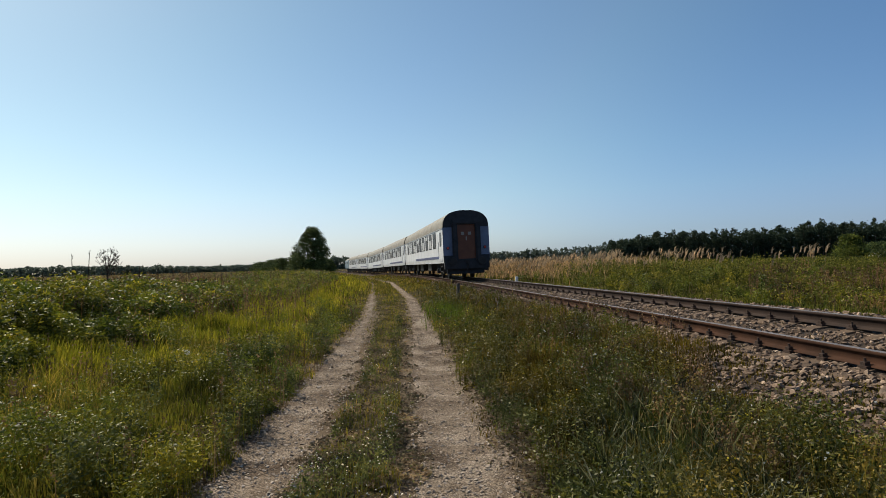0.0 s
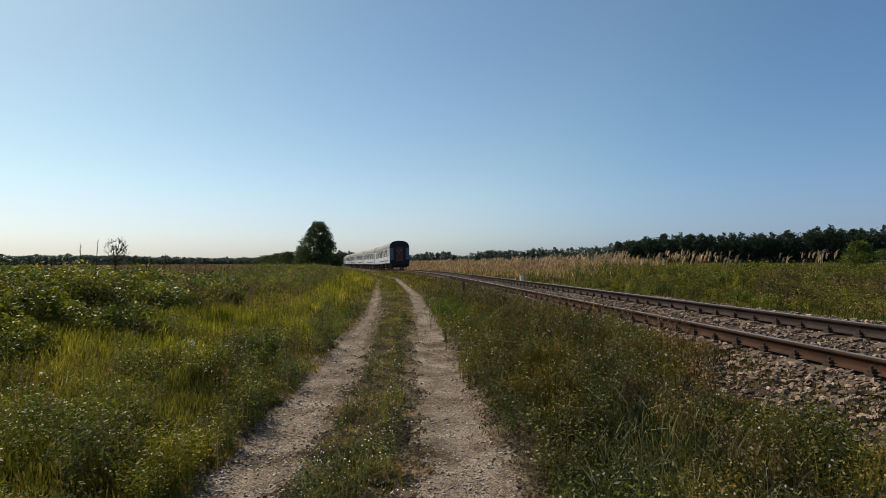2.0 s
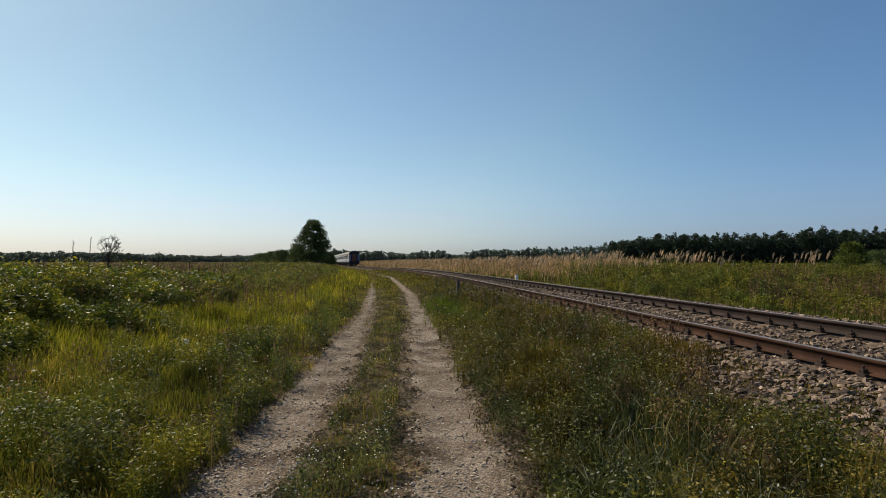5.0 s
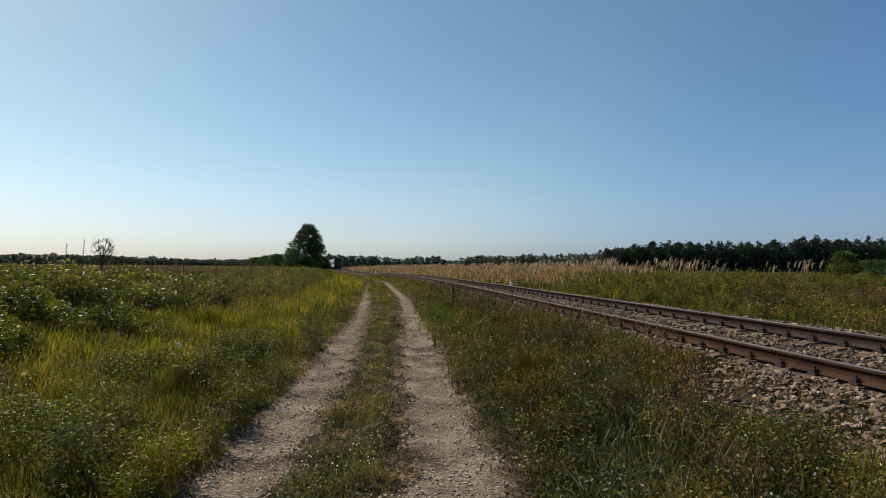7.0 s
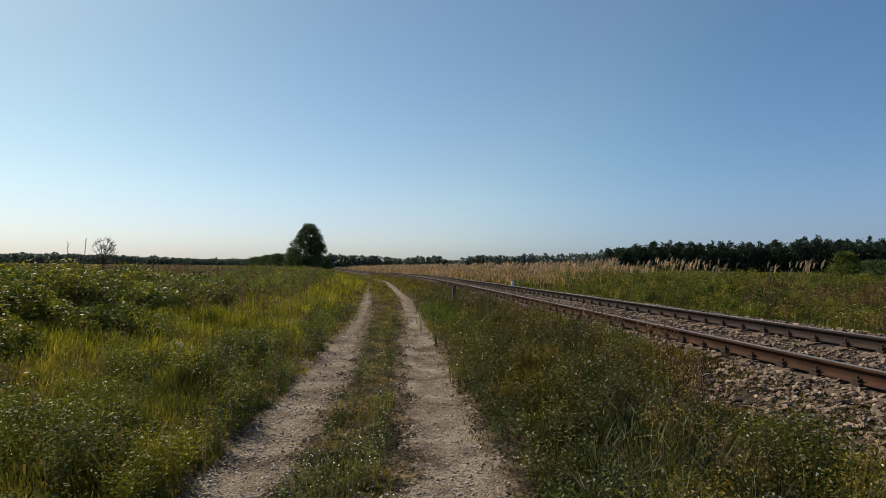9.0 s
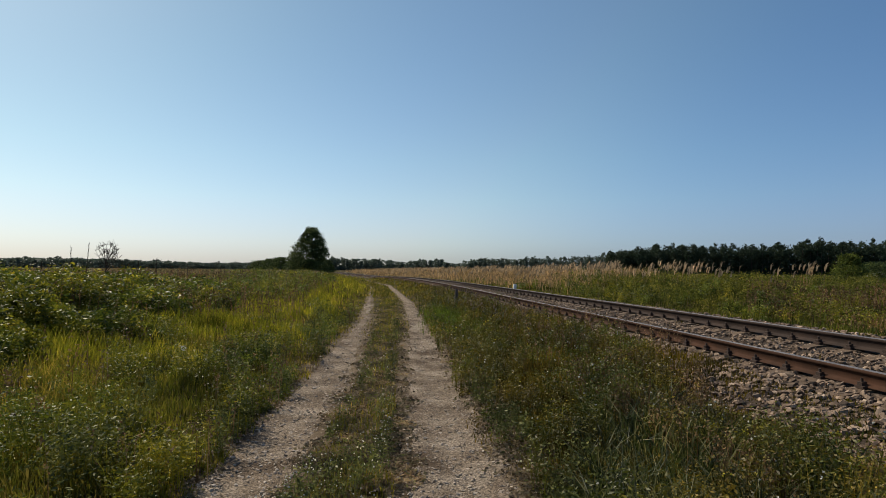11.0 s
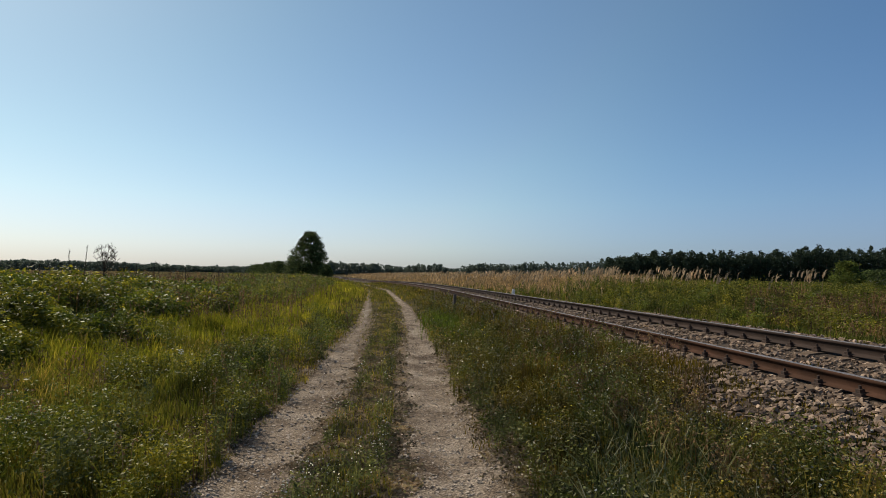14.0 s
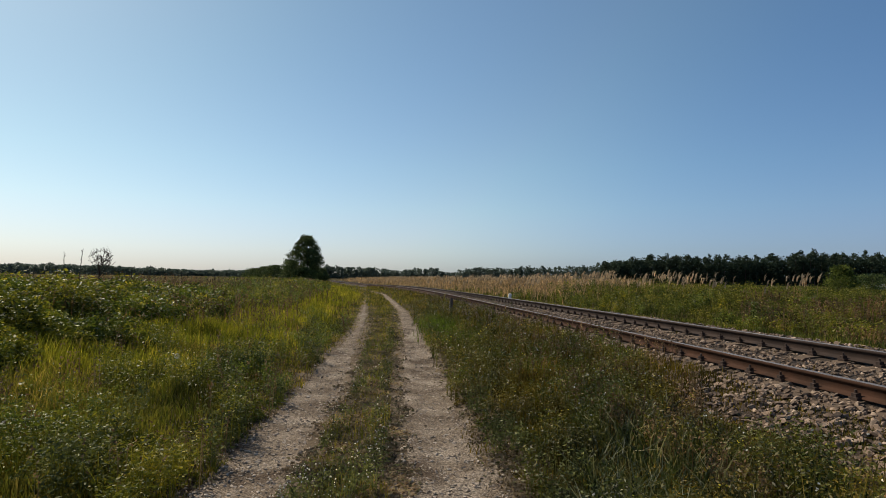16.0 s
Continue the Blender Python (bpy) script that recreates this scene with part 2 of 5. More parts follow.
M["sand"] = surface("pale_bare_sand", [(0.20, 0.16, 0.115), (0.31, 0.26, 0.20)], 6, 70, 1.0, 0.3, world_space=True, spec=0.05)
M["mugwort"] = foliage("grey_green_leaf", [(0.069, 0.0805, 0.0258), (0.112, 0.121, 0.0354), (0.172, 0.169, 0.0515)], None, 1, 0.3)
M["brown_seed"] = foliage("brown_seed_stalk", [(0.11, 0.062, 0.028), (0.165, 0.10, 0.048), (0.22, 0.155, 0.08)], None, 1, 0.3)
M["heath"] = foliage("pinkish_dry_grass", [(0.16, 0.11, 0.06), (0.24, 0.17, 0.09), (0.30, 0.22, 0.13)],
                     [(0.12, 0.12, 0.035), (0.18, 0.15, 0.05)], 0.15, 0.4)
M["dead"] = surface("dead_stalk", [(0.035, 0.024, 0.016), (0.07, 0.05, 0.032)], 8, 40, 0.9, 0.1)
M["plume"] = foliage("feathery_plume", [(0.36, 0.26, 0.16), (0.48, 0.37, 0.24)], None, 1, 0.5)
M["pale_blade"] = foliage("pale_long_blade", [(0.0213, 0.0304, 0.0056), (0.034, 0.0448, 0.0084), (0.051, 0.0624, 0.0126), (0.306, 0.272, 0.105)], None, 1, 0.4, 0.5, 0.35)
M["litter"] = foliage("brown_dry_litter", [(0.09, 0.064, 0.038), (0.15, 0.11, 0.068), (0.24, 0.185, 0.125), (0.10, 0.105, 0.04)], None, 1, 0.5)
M["petal"] = foliage("white_petal", [(0.55, 0.53, 0.46), (0.75, 0.73, 0.66)], None, 1, 0.3)
M["yellow_petal"] = foliage("yellow_petal", [(0.42, 0.36, 0.03), (0.55, 0.46, 0.05)], None, 1, 0.35)
M["tree_leaf"] = foliage("tree_leaf", [(0.052, 0.075, 0.024), (0.078, 0.105, 0.034), (0.115, 0.145, 0.046)], None, 1, 0.25)
M["bush_leaf"] = foliage("bush_leaf", [(0.07, 0.095, 0.02), (0.10, 0.13, 0.025), (0.15, 0.16, 0.035)], None, 1, 0.4)
M["pine_leaf"] = foliage("pine_needles", [(0.026, 0.040, 0.022), (0.038, 0.055, 0.031), (0.052, 0.07, 0.04)], None, 1, 0.25, mottle=0.0)
# the lightened, bluish leaf colour carries the haze over the distant woods
M["hazed_leaf"] = foliage("hazed_wood_leaf", [(0.08, 0.105, 0.08), (0.12, 0.145, 0.11)], None, 1, 0.4, mottle=0.0)

# ---- the line of the railway ----
GAUGE = 0.75
STEP = 0.5


def line_of_track():
    def bend(s):
        u = max(s, 0) / 100
        return float(np.interp(u, [0, 0.2, 0.45, 0.8, 1.5, 2.0, 3.2, 4.5], [0.1578, -0.0594, 0.1826, 0.0992, -0.02, -0.01, 0.12, 0.0])) / 100
    out = []
    x, y, th, s = 6.2873, 0.0, 0.1399, 0.0
    rows = [(s, x, y, th)]
    while s < 900:
        x, y, th, s = x - math.sin(th) * STEP, y + math.cos(th) * STEP, th + bend(s) * STEP, s + STEP
        rows.append((s, x, y, th))
    x, y, th, s = rows[0][1], 0.0, 0.1399, 0.0
    while s > -40:
        th -= bend(0) * STEP
        x, y, s = x + math.sin(th) * STEP, y - math.cos(th) * STEP, s - STEP
        out.append((s, x, y, th))
    return np.array(out[::-1] + rows)


TRACK = line_of_track()


def track_z(s):
    u = np.clip(s / 100, 0, 1)
    return EYE - 1.0086 + 0.6337 * u - 0.2328 * u * u - 0.5466 * u ** 3


def track_cant(s):
    return 0.1835 - 0.1304 * np.clip(s / 40, 0, 1)


def track_at(s):
    """x, y, z, heading and cant of the line, s metres along."""
    x, y, th = (float(np.interp(s, TRACK[:, 0], TRACK[:, i])) for i in (1, 2, 3))
    return x, y, float(track_z(np.float64(s))), th, float(track_cant(np.float64(s)))


def beside(x, y):
    """Distance along and to the right of the line for points of the plan."""
    th = np.interp(y, TRACK[:, 2], TRACK[:, 3])
    xc = np.interp(y, TRACK[:, 2], TRACK[:, 1])
    s0 = np.interp(y, TRACK[:, 2], TRACK[:, 0])
    dx = x - xc
    return s0 - dx * np.sin(th), dx * np.cos(th)


# wheel tracks of the lane: distance ahead, x
RIGHT_RUT = np.array([(-20, 0.9), (0, 0.36), (4, 0.15), (7.4, -0.13), (15.6, -0.73), (27, -1.74), (50, -4.9), (80, -11.2), (120, -20.5), (200, -41)])
LEFT_RUT = np.array([(-20, -1.2), (0, -1.40), (4.2, -1.48), (7.7, -1.63), (11.7, -1.99), (17.6, -2.46), (24.6, -3.3), (50, -6.5), (80, -12.8), (120, -22), (200, -42.5)])


def rut_x(rut, y):
    return np.interp(y, rut[:, 0], rut[:, 1])


def smooth(a, b, v):
    t = np.clip((v - a) / (b - a), 0, 1)
    return t * t * (3 - 2 * t)


def waves(x, y, size, seed):
    r = np.random.RandomState(seed)
    out = np.zeros_like(x, dtype=float)
    for k in range(6):
        a, f, ph = r.uniform(0, 6.28), r.uniform(0.6, 1.8) / size, r.uniform(0, 6.28)
        out += np.sin((x * math.cos(a) + y * math.sin(a)) * f * 6.28 + ph)
    return out / 6


def chance(i, j, seed):
    v = np.sin(i * 127.1 + j * 311.7 + seed * 74.7) * 43758.5453
    return v - np.floor(v)


def tussocks(x, y, size, seed):
    """Rounded mounds of growth with sharp hollows between them: 0 in the hollows, 1 on the tallest tops."""
    x, y = np.asarray(x, float), np.asarray(y, float)
    ci, cj = np.floor(x / size), np.floor(y / size)
    out = np.zeros_like(x)
    for di in (-1, 0, 1):
        for dj in (-1, 0, 1):
            i, j = ci + di, cj + dj
            px, py = (i + chance(i, j, seed)) * size, (j + chance(i, j, seed + 1)) * size
            reach = size * (0.55 + 0.5 * chance(i, j, seed + 2))
            q = ((x - px) ** 2 + (y - py) ** 2) / reach ** 2
            out = np.maximum(out, (0.45 + 0.55 * chance(i, j, seed + 3)) * np.sqrt(np.clip(1 - q, 0, 1)))
    return out


def ground_z(x, y):
    x, y = np.asarray(x, float), np.asarray(y, float)
    s, u = beside(x, y)
    zt = track_z(s) - 0.46
    rr, lr = rut_x(RIGHT_RUT, y), rut_x(LEFT_RUT, y)
    lane = np.interp(y, [0, 30, 90, 200], [0.0, 0.0, 0.12, 0.3])
    z = lane + 0 * x
    # ruts worn a little into the lane
    worn = 0.045 * (1 - smooth(9, 22, y))
    z -= worn * (np.exp(-((x - rr) / 0.34) ** 2) + np.exp(-((x - lr) / 0.34) ** 2))
    # meadow rises to the left
    left = lr - 0.5 - x
    z += 0.55 * smooth(0.8, 7.0, left) * smooth(1, 12, y) + 0.10 * smooth(0.0, 0.8, left)
    z += 0.10 * waves(x, y, 7, 3) * smooth(0.5, 4, left)
    z += 0.22 * (tussocks(x, y, 2.4, 81) - 0.4) * smooth(2, 5, left) * smooth(6, 9, y) * (1 - smooth(26, 36, y))
    # railway bed
    bed = smooth(-4.0, -2.6, u) * (1 - smooth(2.2, 3.2, u))
    z = z * (1 - bed) + (zt + track_cant(s) * np.clip(u / 1.5, -0.5, 0.5) * 0.8) * bed
    # bank beyond the line
    right = smooth(2.4, 3.4, u)
    bank = zt + (EYE - np.interp(s, [6, 16, 32], [0.92, 0.78, 0.58]) - zt) * smooth(3.6, 9.0, u) + 0.12 * waves(x, y, 6, 8) + 0.30 * (tussocks(x, y, 2.8, 86) - 0.35) * smooth(3.4, 5.0, u) * (1 - smooth(40, 80, s))
    z = z * (1 - right) + bank * right
    far = smooth(120, 400, np.hypot(x, y))
    return z * (1 - far) + 0.75 * far


# ---- mesh helpers ----


def put_mesh(name, verts, faces, material, parent=None, flat=True):
    """verts (n, 3); faces: list of integer arrays, (k, 3) or (k, 4)."""
    me = bpy.data.meshes.new(name)
    verts = np.asarray(verts, dtype=np.float32)
    faces = [np.asarray(f, dtype=np.int32) for f in faces if len(f)]
    loops = np.concatenate([f.ravel() for f in faces])
    sizes = np.concatenate([np.full(len(f), f.shape[1], np.int32) for f in faces])
    me.vertices.add(len(verts))
    me.vertices.foreach_set("co", verts.ravel())
    me.loops.add(len(loops))
    me.loops.foreach_set("vertex_index", loops)
    me.polygons.add(len(sizes))
    starts = np.concatenate([[0], np.cumsum(sizes)[:-1]]).astype(np.int32)
    me.polygons.foreach_set("loop_start", starts)
    me.polygons.foreach_set("use_smooth", np.full(len(sizes), not flat, dtype=bool))
    me.update(calc_edges=True)
    me.materials.append(material)
    ob = new(name, me)
    ob.parent = parent
    return ob


def part(name, bm, material, parent, label=""):
    me = bpy.data.meshes.new(name)
    bm.to_mesh(me)
    bm.free()
    me.materials.append(material)
    ob = new(name, me)
    ob.parent = parent
    return tagged(ob, label)


def box(bm, x0, x1, y0, y1, z0, z1, bevel=0.0):
    m = Matrix.Translation(((x0 + x1) / 2, (y0 + y1) / 2, (z0 + z1) / 2)) @ Matrix.Diagonal((x1 - x0, y1 - y0, z1 - z0, 1))
    r = bmesh.ops.create_cube(bm, size=1, matrix=m)
    if bevel:
        edges = list({e for v in r["verts"] for e in v.link_edges})
        bmesh.ops.bevel(bm, geom=edges, offset=bevel, segments=2, affect="EDGES")
    return bm


def boxed(*a, **k):
    return box(bmesh.new(), *a, **k)


def rod(bm, a, b, r0, r1, sides=8):
    a, b = Vector(a), Vector(b)
    q = (b - a).to_track_quat("Z", "Y").to_matrix().to_4x4()
    bmesh.ops.create_cone(bm, cap_ends=True, segments=sides, radius1=r0, radius2=r1, depth=(b - a).length,
                          matrix=Matrix.Translation((a + b) / 2) @ q)
    return bm


def sweep(profile, y0, y1, steps=1):
    """An open or closed profile of (x, z) drawn out along y."""
    bm = bmesh.new()
    rows = [[bm.verts.new((x, y0 + (y1 - y0) * k / steps, z)) for x, z in profile] for k in range(steps + 1)]
    for a, b in zip(rows, rows[1:]):
        for i in range(len(profile) - 1):
            bm.faces.new((a[i], a[i + 1], b[i + 1], b[i]))
    return bm


def blades(base, height, width, lean, face, curl=0.5):
    """Tapered, bent blades as arrays: verts, faces."""
    n = len(base)
    side = np.stack([np.cos(face), np.sin(face), np.zeros(n)], 1) * (width / 2)[:, None]
    lx, ly = lean[:, 0] * height, lean[:, 1] * height
    mid = base + np.stack([lx * 0.35 * (1 - curl * 0.4), ly * 0.35 * (1 - curl * 0.4), height * 0.58], 1)
    tip = base + np.stack([lx, ly, height * (1 - 0.25 * np.hypot(lean[:, 0], lean[:, 1]))], 1)
    v = np.stack([base - side, base + side, mid + side * 0.75, mid - side * 0.75, tip], 1).reshape(-1, 3)
    o = np.arange(n)[:, None] * 5
    return v, [o + np.array([[0, 1, 2, 3]]), o + np.array([[3, 2, 4]])]


def leaves(centre, size, rnd, flat=0.5, long=1.8):
    """Single leaves: kites of two triangles in random attitudes."""
    n = len(centre)
    a = rnd.normal(size=(n, 3))
    a[:, 2] *= flat
    a /= np.linalg.norm(a, axis=1)[:, None]
    b = np.cross(a, rnd.normal(size=(n, 3)))
    b /= np.linalg.norm(b, axis=1)[:, None]
    a, b = a * (size * long / 2)[:, None], b * (size / 2)[:, None]
    v = np.stack([centre - a, centre + b - a * 0.1, centre + a, centre - b - a * 0.1], 1).reshape(-1, 3)
    o = np.arange(n)[:, None] * 4
    return v, [o + np.array([[0, 1, 2]]), o + np.array([[0, 2, 3]])]


def join(*made):
    vs, f3, f4, o = [], [], [], 0
    for v, faces in made:
        vs.append(v)
        for f in faces:
            (f4 if f.shape[1] == 4 else f3).append(f + o)
        o += len(v)
    out = [np.concatenate(f) for f in (f4, f3) if f]
    return np.concatenate(vs), out


def stuff(name, made, material, label, category, parent=None):
    return tagged(put_mesh(name, made[0], made[1], material, parent), label, category, kind="stuff")


# ---- ground: one sheet to the horizon ----


def build_ground():
    k = np.linspace(-1, 1, 281)
    xs = np.sinh(k * 7.2) / math.sinh(7.2) * 2600 + 1.0 * (1 - np.abs(k))
    j = np.linspace(-0.35, 1, 261)
    ys = np.sinh(j * 6.6) / math.sinh(6.6) * 3600
    gx, gy = np.meshgrid(xs, ys)
    v = np.stack([gx.ravel(), gy.ravel(), ground_z(gx, gy).ravel()], 1)
    nx, ny = len(xs), len(ys)
    i = (np.arange(ny - 1)[:, None] * nx + np.arange(nx - 1)[None]).ravel()
    ob = put_mesh("ground", v, [np.stack([i, i + 1, i + nx + 1, i + nx], 1)], M["soil"], flat=False)
    tagged(ob, "rough grassy meadow soil with worn dry patches", "ground", kind="structure")


def strip(name, centre, half, y0, y1, step, lift, material, seed, taper, cols=7):
    """A strip laid on the ground along centre(y), with uneven edges."""
    ys = np.arange(y0, y1, step)
    c = centre(ys)
    half = np.interp(ys, [0, 8, 14, 26, 60], taper) * half
    w0 = half * (1 + 0.25 * waves(ys, ys * 0, 1.7, seed) + 0.10 * waves(ys, ys * 0, 0.5, seed + 9))
    w1 = half * (1 + 0.25 * waves(ys, ys * 0, 1.9, seed + 1) + 0.10 * waves(ys, ys * 0, 0.6, seed + 5))
    q = np.linspace(-1, 1, cols)
    x = c[:, None] + np.where(q < 0, q * w0[:, None], q * w1[:, None])
    y = np.repeat(ys[:, None], cols, 1)
    z = ground_z(x, y) + lift + 0.02 * smooth(14, 40, y) + 0.005 * waves(x, y, 0.7, seed + 3)
    z[:, 0] -= lift + 0.02
    z[:, -1] -= lift + 0.02
    n = len(ys)
    i = (np.arange(n - 1)[:, None] * cols + np.arange(cols - 1)[None]).ravel()
    return put_mesh(name, np.stack([x.ravel(), y.ravel(), z.ravel()], 1), [np.stack([i, i + 1, i + cols + 1, i + cols], 1)], material, flat=False)


build_ground()
M["dirt"] = surface("lane_dirt", [(0.085, 0.06, 0.038), (0.155, 0.115, 0.076), (0.23, 0.178, 0.125)], 2.2, 60, 1.0, 0.6, world_space=True, fine_mix=0.8, spec=0.05)
for rut, seed, taper in ((RIGHT_RUT, 15, (1, 1, 0.8, 0.42, 0.18)), (LEFT_RUT, 35, (1, 1, 0.75, 0.35, 0.12))):
    tagged(strip("road", lambda y, r=rut: rut_x(r, y), 0.66, -15, 70, 0.12, 0.008, M["dirt"], seed, taper),
           "trodden brown earth along the wheel track", "road", kind="structure")
for rut, seed, taper in ((RIGHT_RUT, 11, (1.1, 1.05, 0.75, 0.42, 0.28)), (LEFT_RUT, 31, (1.05, 0.95, 0.5, 0.2, 0.12))):
    tagged(strip("road", lambda y, r=rut: rut_x(r, y), 0.43, -15, 80, 0.12, 0.016, M["gravel"], seed, taper),
           "dry gravelly wheel track of a farm lane between grass", "road", kind="structure")

# ---- railway ----


def along(s, u, z):
    """World points from distance along, sideways offset and height over the rail plane."""
    s, u = np.asarray(s, float), np.asarray(u, float)
    x, y, th = (np.interp(s, TRACK[:, 0], TRACK[:, i]) for i in (1, 2, 3))
    zz = track_z(s) + track_cant(s) * u / (2 * GAUGE) + z
    return np.stack([x + u * np.cos(th), y + u * np.sin(th), zz], -1)


def track_matrix(s, u=0.0, z=0.0):
    x, y, zz, th, c = track_at(s)
    tilt = math.atan2(c, 2 * GAUGE)
    p = along(s, u, z)
    return Matrix.Translation(Vector(p.tolist())) @ pose(0, 0, 0, 0, -math.degrees(tilt), math.degrees(th))


RAIL = [(-0.066, -0.172), (-0.066, -0.160), (-0.016, -0.146), (-0.010, -0.128), (-0.010, -0.052), (-0.033, -0.040), (-0.036, -0.012), (-0.028, -0.003)]
HEAD = [(-0.0285, -0.003), (-0.018, 0.0), (0.018, 0.0), (0.0285, -0.003)]


def long_sweep(name, profile, u0, s, material, parent, label):
    p = np.array(profile)
    v = along(s[:, None] + 0 * p[None, :, 0], u0 + p[None, :, 0] + 0 * s[:, None], p[None, :, 1]).reshape(-1, 3)
    n, c = len(s), len(p)
    i = (np.arange(n - 1)[:, None] * c + np.arange(c - 1)[None]).ravel()
    ob = put_mesh(name, v, [np.stack([i, i + 1, i + c + 1, i + c], 1)], material, parent, flat=False)
    return tagged(ob, label)


def build_railway():
    track = tagged(new("railway_track"), "single railway track with rusty rails on stone ballast", "railway track", kind="structure")
    s = np.concatenate([np.arange(-35, 60, 1.0), np.arange(60, 700, 4.0)])
    body = RAIL + [(-x, z) for x, z in RAIL[::-1]]
    for side in (-GAUGE, GAUGE):
        rail = long_sweep("rail", body, side, s, M["rail_rust"] if side < 0 else M["rail_dark"], track, "rusty brown steel rail" if side < 0 else "dark steel rail")
        head = long_sweep("rail_head", [(x, z + 0.001) for x, z in HEAD], side, s, M["rail_head"], rail, "worn bright running surface")
        head.parent = rail
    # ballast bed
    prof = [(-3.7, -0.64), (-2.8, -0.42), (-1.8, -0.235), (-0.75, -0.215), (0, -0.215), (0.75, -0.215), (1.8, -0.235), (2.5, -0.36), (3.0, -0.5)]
    long_sweep("ballast_bed", prof, 0.0, s, M["ballast_bed"], track, "packed dark brown ballast between sleepers")
    # sleepers with clips
    bm = bmesh.new()
    w, h = 0.13, 0.10
    ring = []
    for x, top in ((-1.30, -0.215), (-0.95, -0.19), (-0.45, -0.19), (-0.2, -0.225), (0.2, -0.225), (0.45, -0.19), (0.95, -0.19), (1.30, -0.215)):
        ring.append([bm.verts.new(c) for c in ((x, -w, top - h), (x, -w * 0.8, top), (x, w * 0.8, top), (x, w, top - h))])
    for a, b in zip(ring, ring[1:]):
        for i in range(3):
            bm.faces.new((a[i], b[i], b[i + 1], a[i + 1]))
    bm.faces.new(ring[0][::-1])
    bm.faces.new(ring[-1])
    sleeper_mesh = bpy.data.meshes.new("sleeper")
    bm.to_mesh(sleeper_mesh)
    sleeper_mesh.materials.append(M["sleeper"])
    one = (np.array([v.co[:] for v in sleeper_mesh.vertices]), [[list(p.vertices) for p in sleeper_mesh.polygons if len(p.vertices) == 4]])
    bm.free()
    bm = bmesh.new()
    box(bm, -0.05, 0.05, -0.055, 0.055, -0.19, -0.155)
    box(bm, -0.03, 0.035, -0.03, 0.03, -0.155, -0.115)
    rod(bm, (0, 0, -0.12), (0, 0, -0.075), 0.017, 0.015, 6)
    clip_mesh = bpy.data.meshes.new("rail_clip")
    bm.to_mesh(clip_mesh)
    bm.free()
    clip_mesh.materials.append(M["clip"])
    rnd = random.Random(5)
    first = 9.76 - 0.555 * 22
    rest = []
    for k in range(330):
        sk = first + 0.555 * k + rnd.uniform(-0.015, 0.015)
        m = track_matrix(sk) @ pose(0, 0, 0, 0, 0, rnd.uniform(-0.8, 0.8))
        if k < 170:
            ob = new("sleeper", sleeper_mesh)
            ob.parent, ob.matrix_basis = track, m
            if k < 75:
                for cx in (-GAUGE - 0.088, -GAUGE + 0.088, GAUGE - 0.088, GAUGE + 0.088):
                    c = new("rail_clip", clip_mesh)
                    c.parent, c.matrix_basis = ob, pose(cx, 0, 0, 0, 0, 0 if cx in (-GAUGE + 0.088, GAUGE + 0.088) else 180)
        else:
            rest.append(np.array([(m @ Vector(v))[:] for v in one[0].tolist()]))
    n = len(one[0])
    f = np.array(one[1][0])
    stuff("sleeper_row", (np.concatenate(rest), [np.concatenate([f + n * i for i in range(len(rest))])]), M["sleeper"],
          "distant dusty concrete sleepers", "", track)
    return track


def stone_shapes(count, seed, low=0.5, high=0.8):
    rnd = random.Random(seed)
    shapes = []
    for _ in range(count):
        # a broken stone: the hull of a few scattered corners
        bm = bmesh.new()
        long, flat = rnd.uniform(0.9, 1.3), rnd.uniform(low, high)
        for k in range(10):
            v = Vector((rnd.gauss(0, 1), rnd.gauss(0, 1), rnd.gauss(0, 1))).normalized()
            bm.verts.new((v.x * long * rnd.uniform(0.88, 1.05), v.y * 0.85 * rnd.uniform(0.88, 1.05), v.z * flat))
        bmesh.ops.convex_hull(bm, input=bm.verts[:])
        loose = [v for v in bm.verts if not v.link_faces]
        bmesh.ops.delete(bm, geom=loose, context="VERTS")
        bmesh.ops.triangulate(bm, faces=bm.faces[:])
        bm.verts.index_update()
        shapes.append((np.array([v.co[:] for v in bm.verts]), np.array([[v.index for v in f.verts] for f in bm.faces])))
        bm.free()
    return shapes


def stones(points, size, shapes, seed):
    """Many stones as one set of arrays."""
    r = np.random.RandomState(seed)
    vs, fs, o = [], [], 0
    kind = r.randint(len(shapes), size=len(points))
    for k, (sv, sf) in enumerate(shapes):
        p, s = points[kind == k], size[kind == k]
        n = len(p)
        if not n:
            continue
        a, b = r.uniform(0, 6.28, n), r.normal(0, 0.6, n)
        ca, sa, cb, sb = np.cos(a), np.sin(a), np.cos(b), np.sin(b)
        R = np.stack([np.stack([ca, -sa * cb, sa * sb], 1), np.stack([sa, ca * cb, -ca * sb], 1), np.stack([0 * a, sb, cb], 1)], 1)
        v = np.einsum("nij,kj->nki", R, sv) * s[:, None, None] + p[:, None, :]
        vs.append(v.reshape(-1, 3))
        fs.append((sf[None] + (np.arange(n) * len(sv))[:, None, None]).reshape(-1, 3) + o)
        o += n * len(sv)
    return np.concatenate(vs), [np.concatenate(fs)]


def ballast_surface(u):
    return np.interp(u, [-3.7, -2.8, -1.8, -0.75, 0.75, 1.8, 2.5, 3.0], [-0.64, -0.42, -0.235, -0.215, -0.215, -0.235, -0.36, -0.5])


def grass_edge(s):
    """Where the verge's growth ends towards the rails."""
    return np.interp(s, [5.8, 7.2, 9.2, 30], [-3.15, -2.3, -1.15, -1.2])


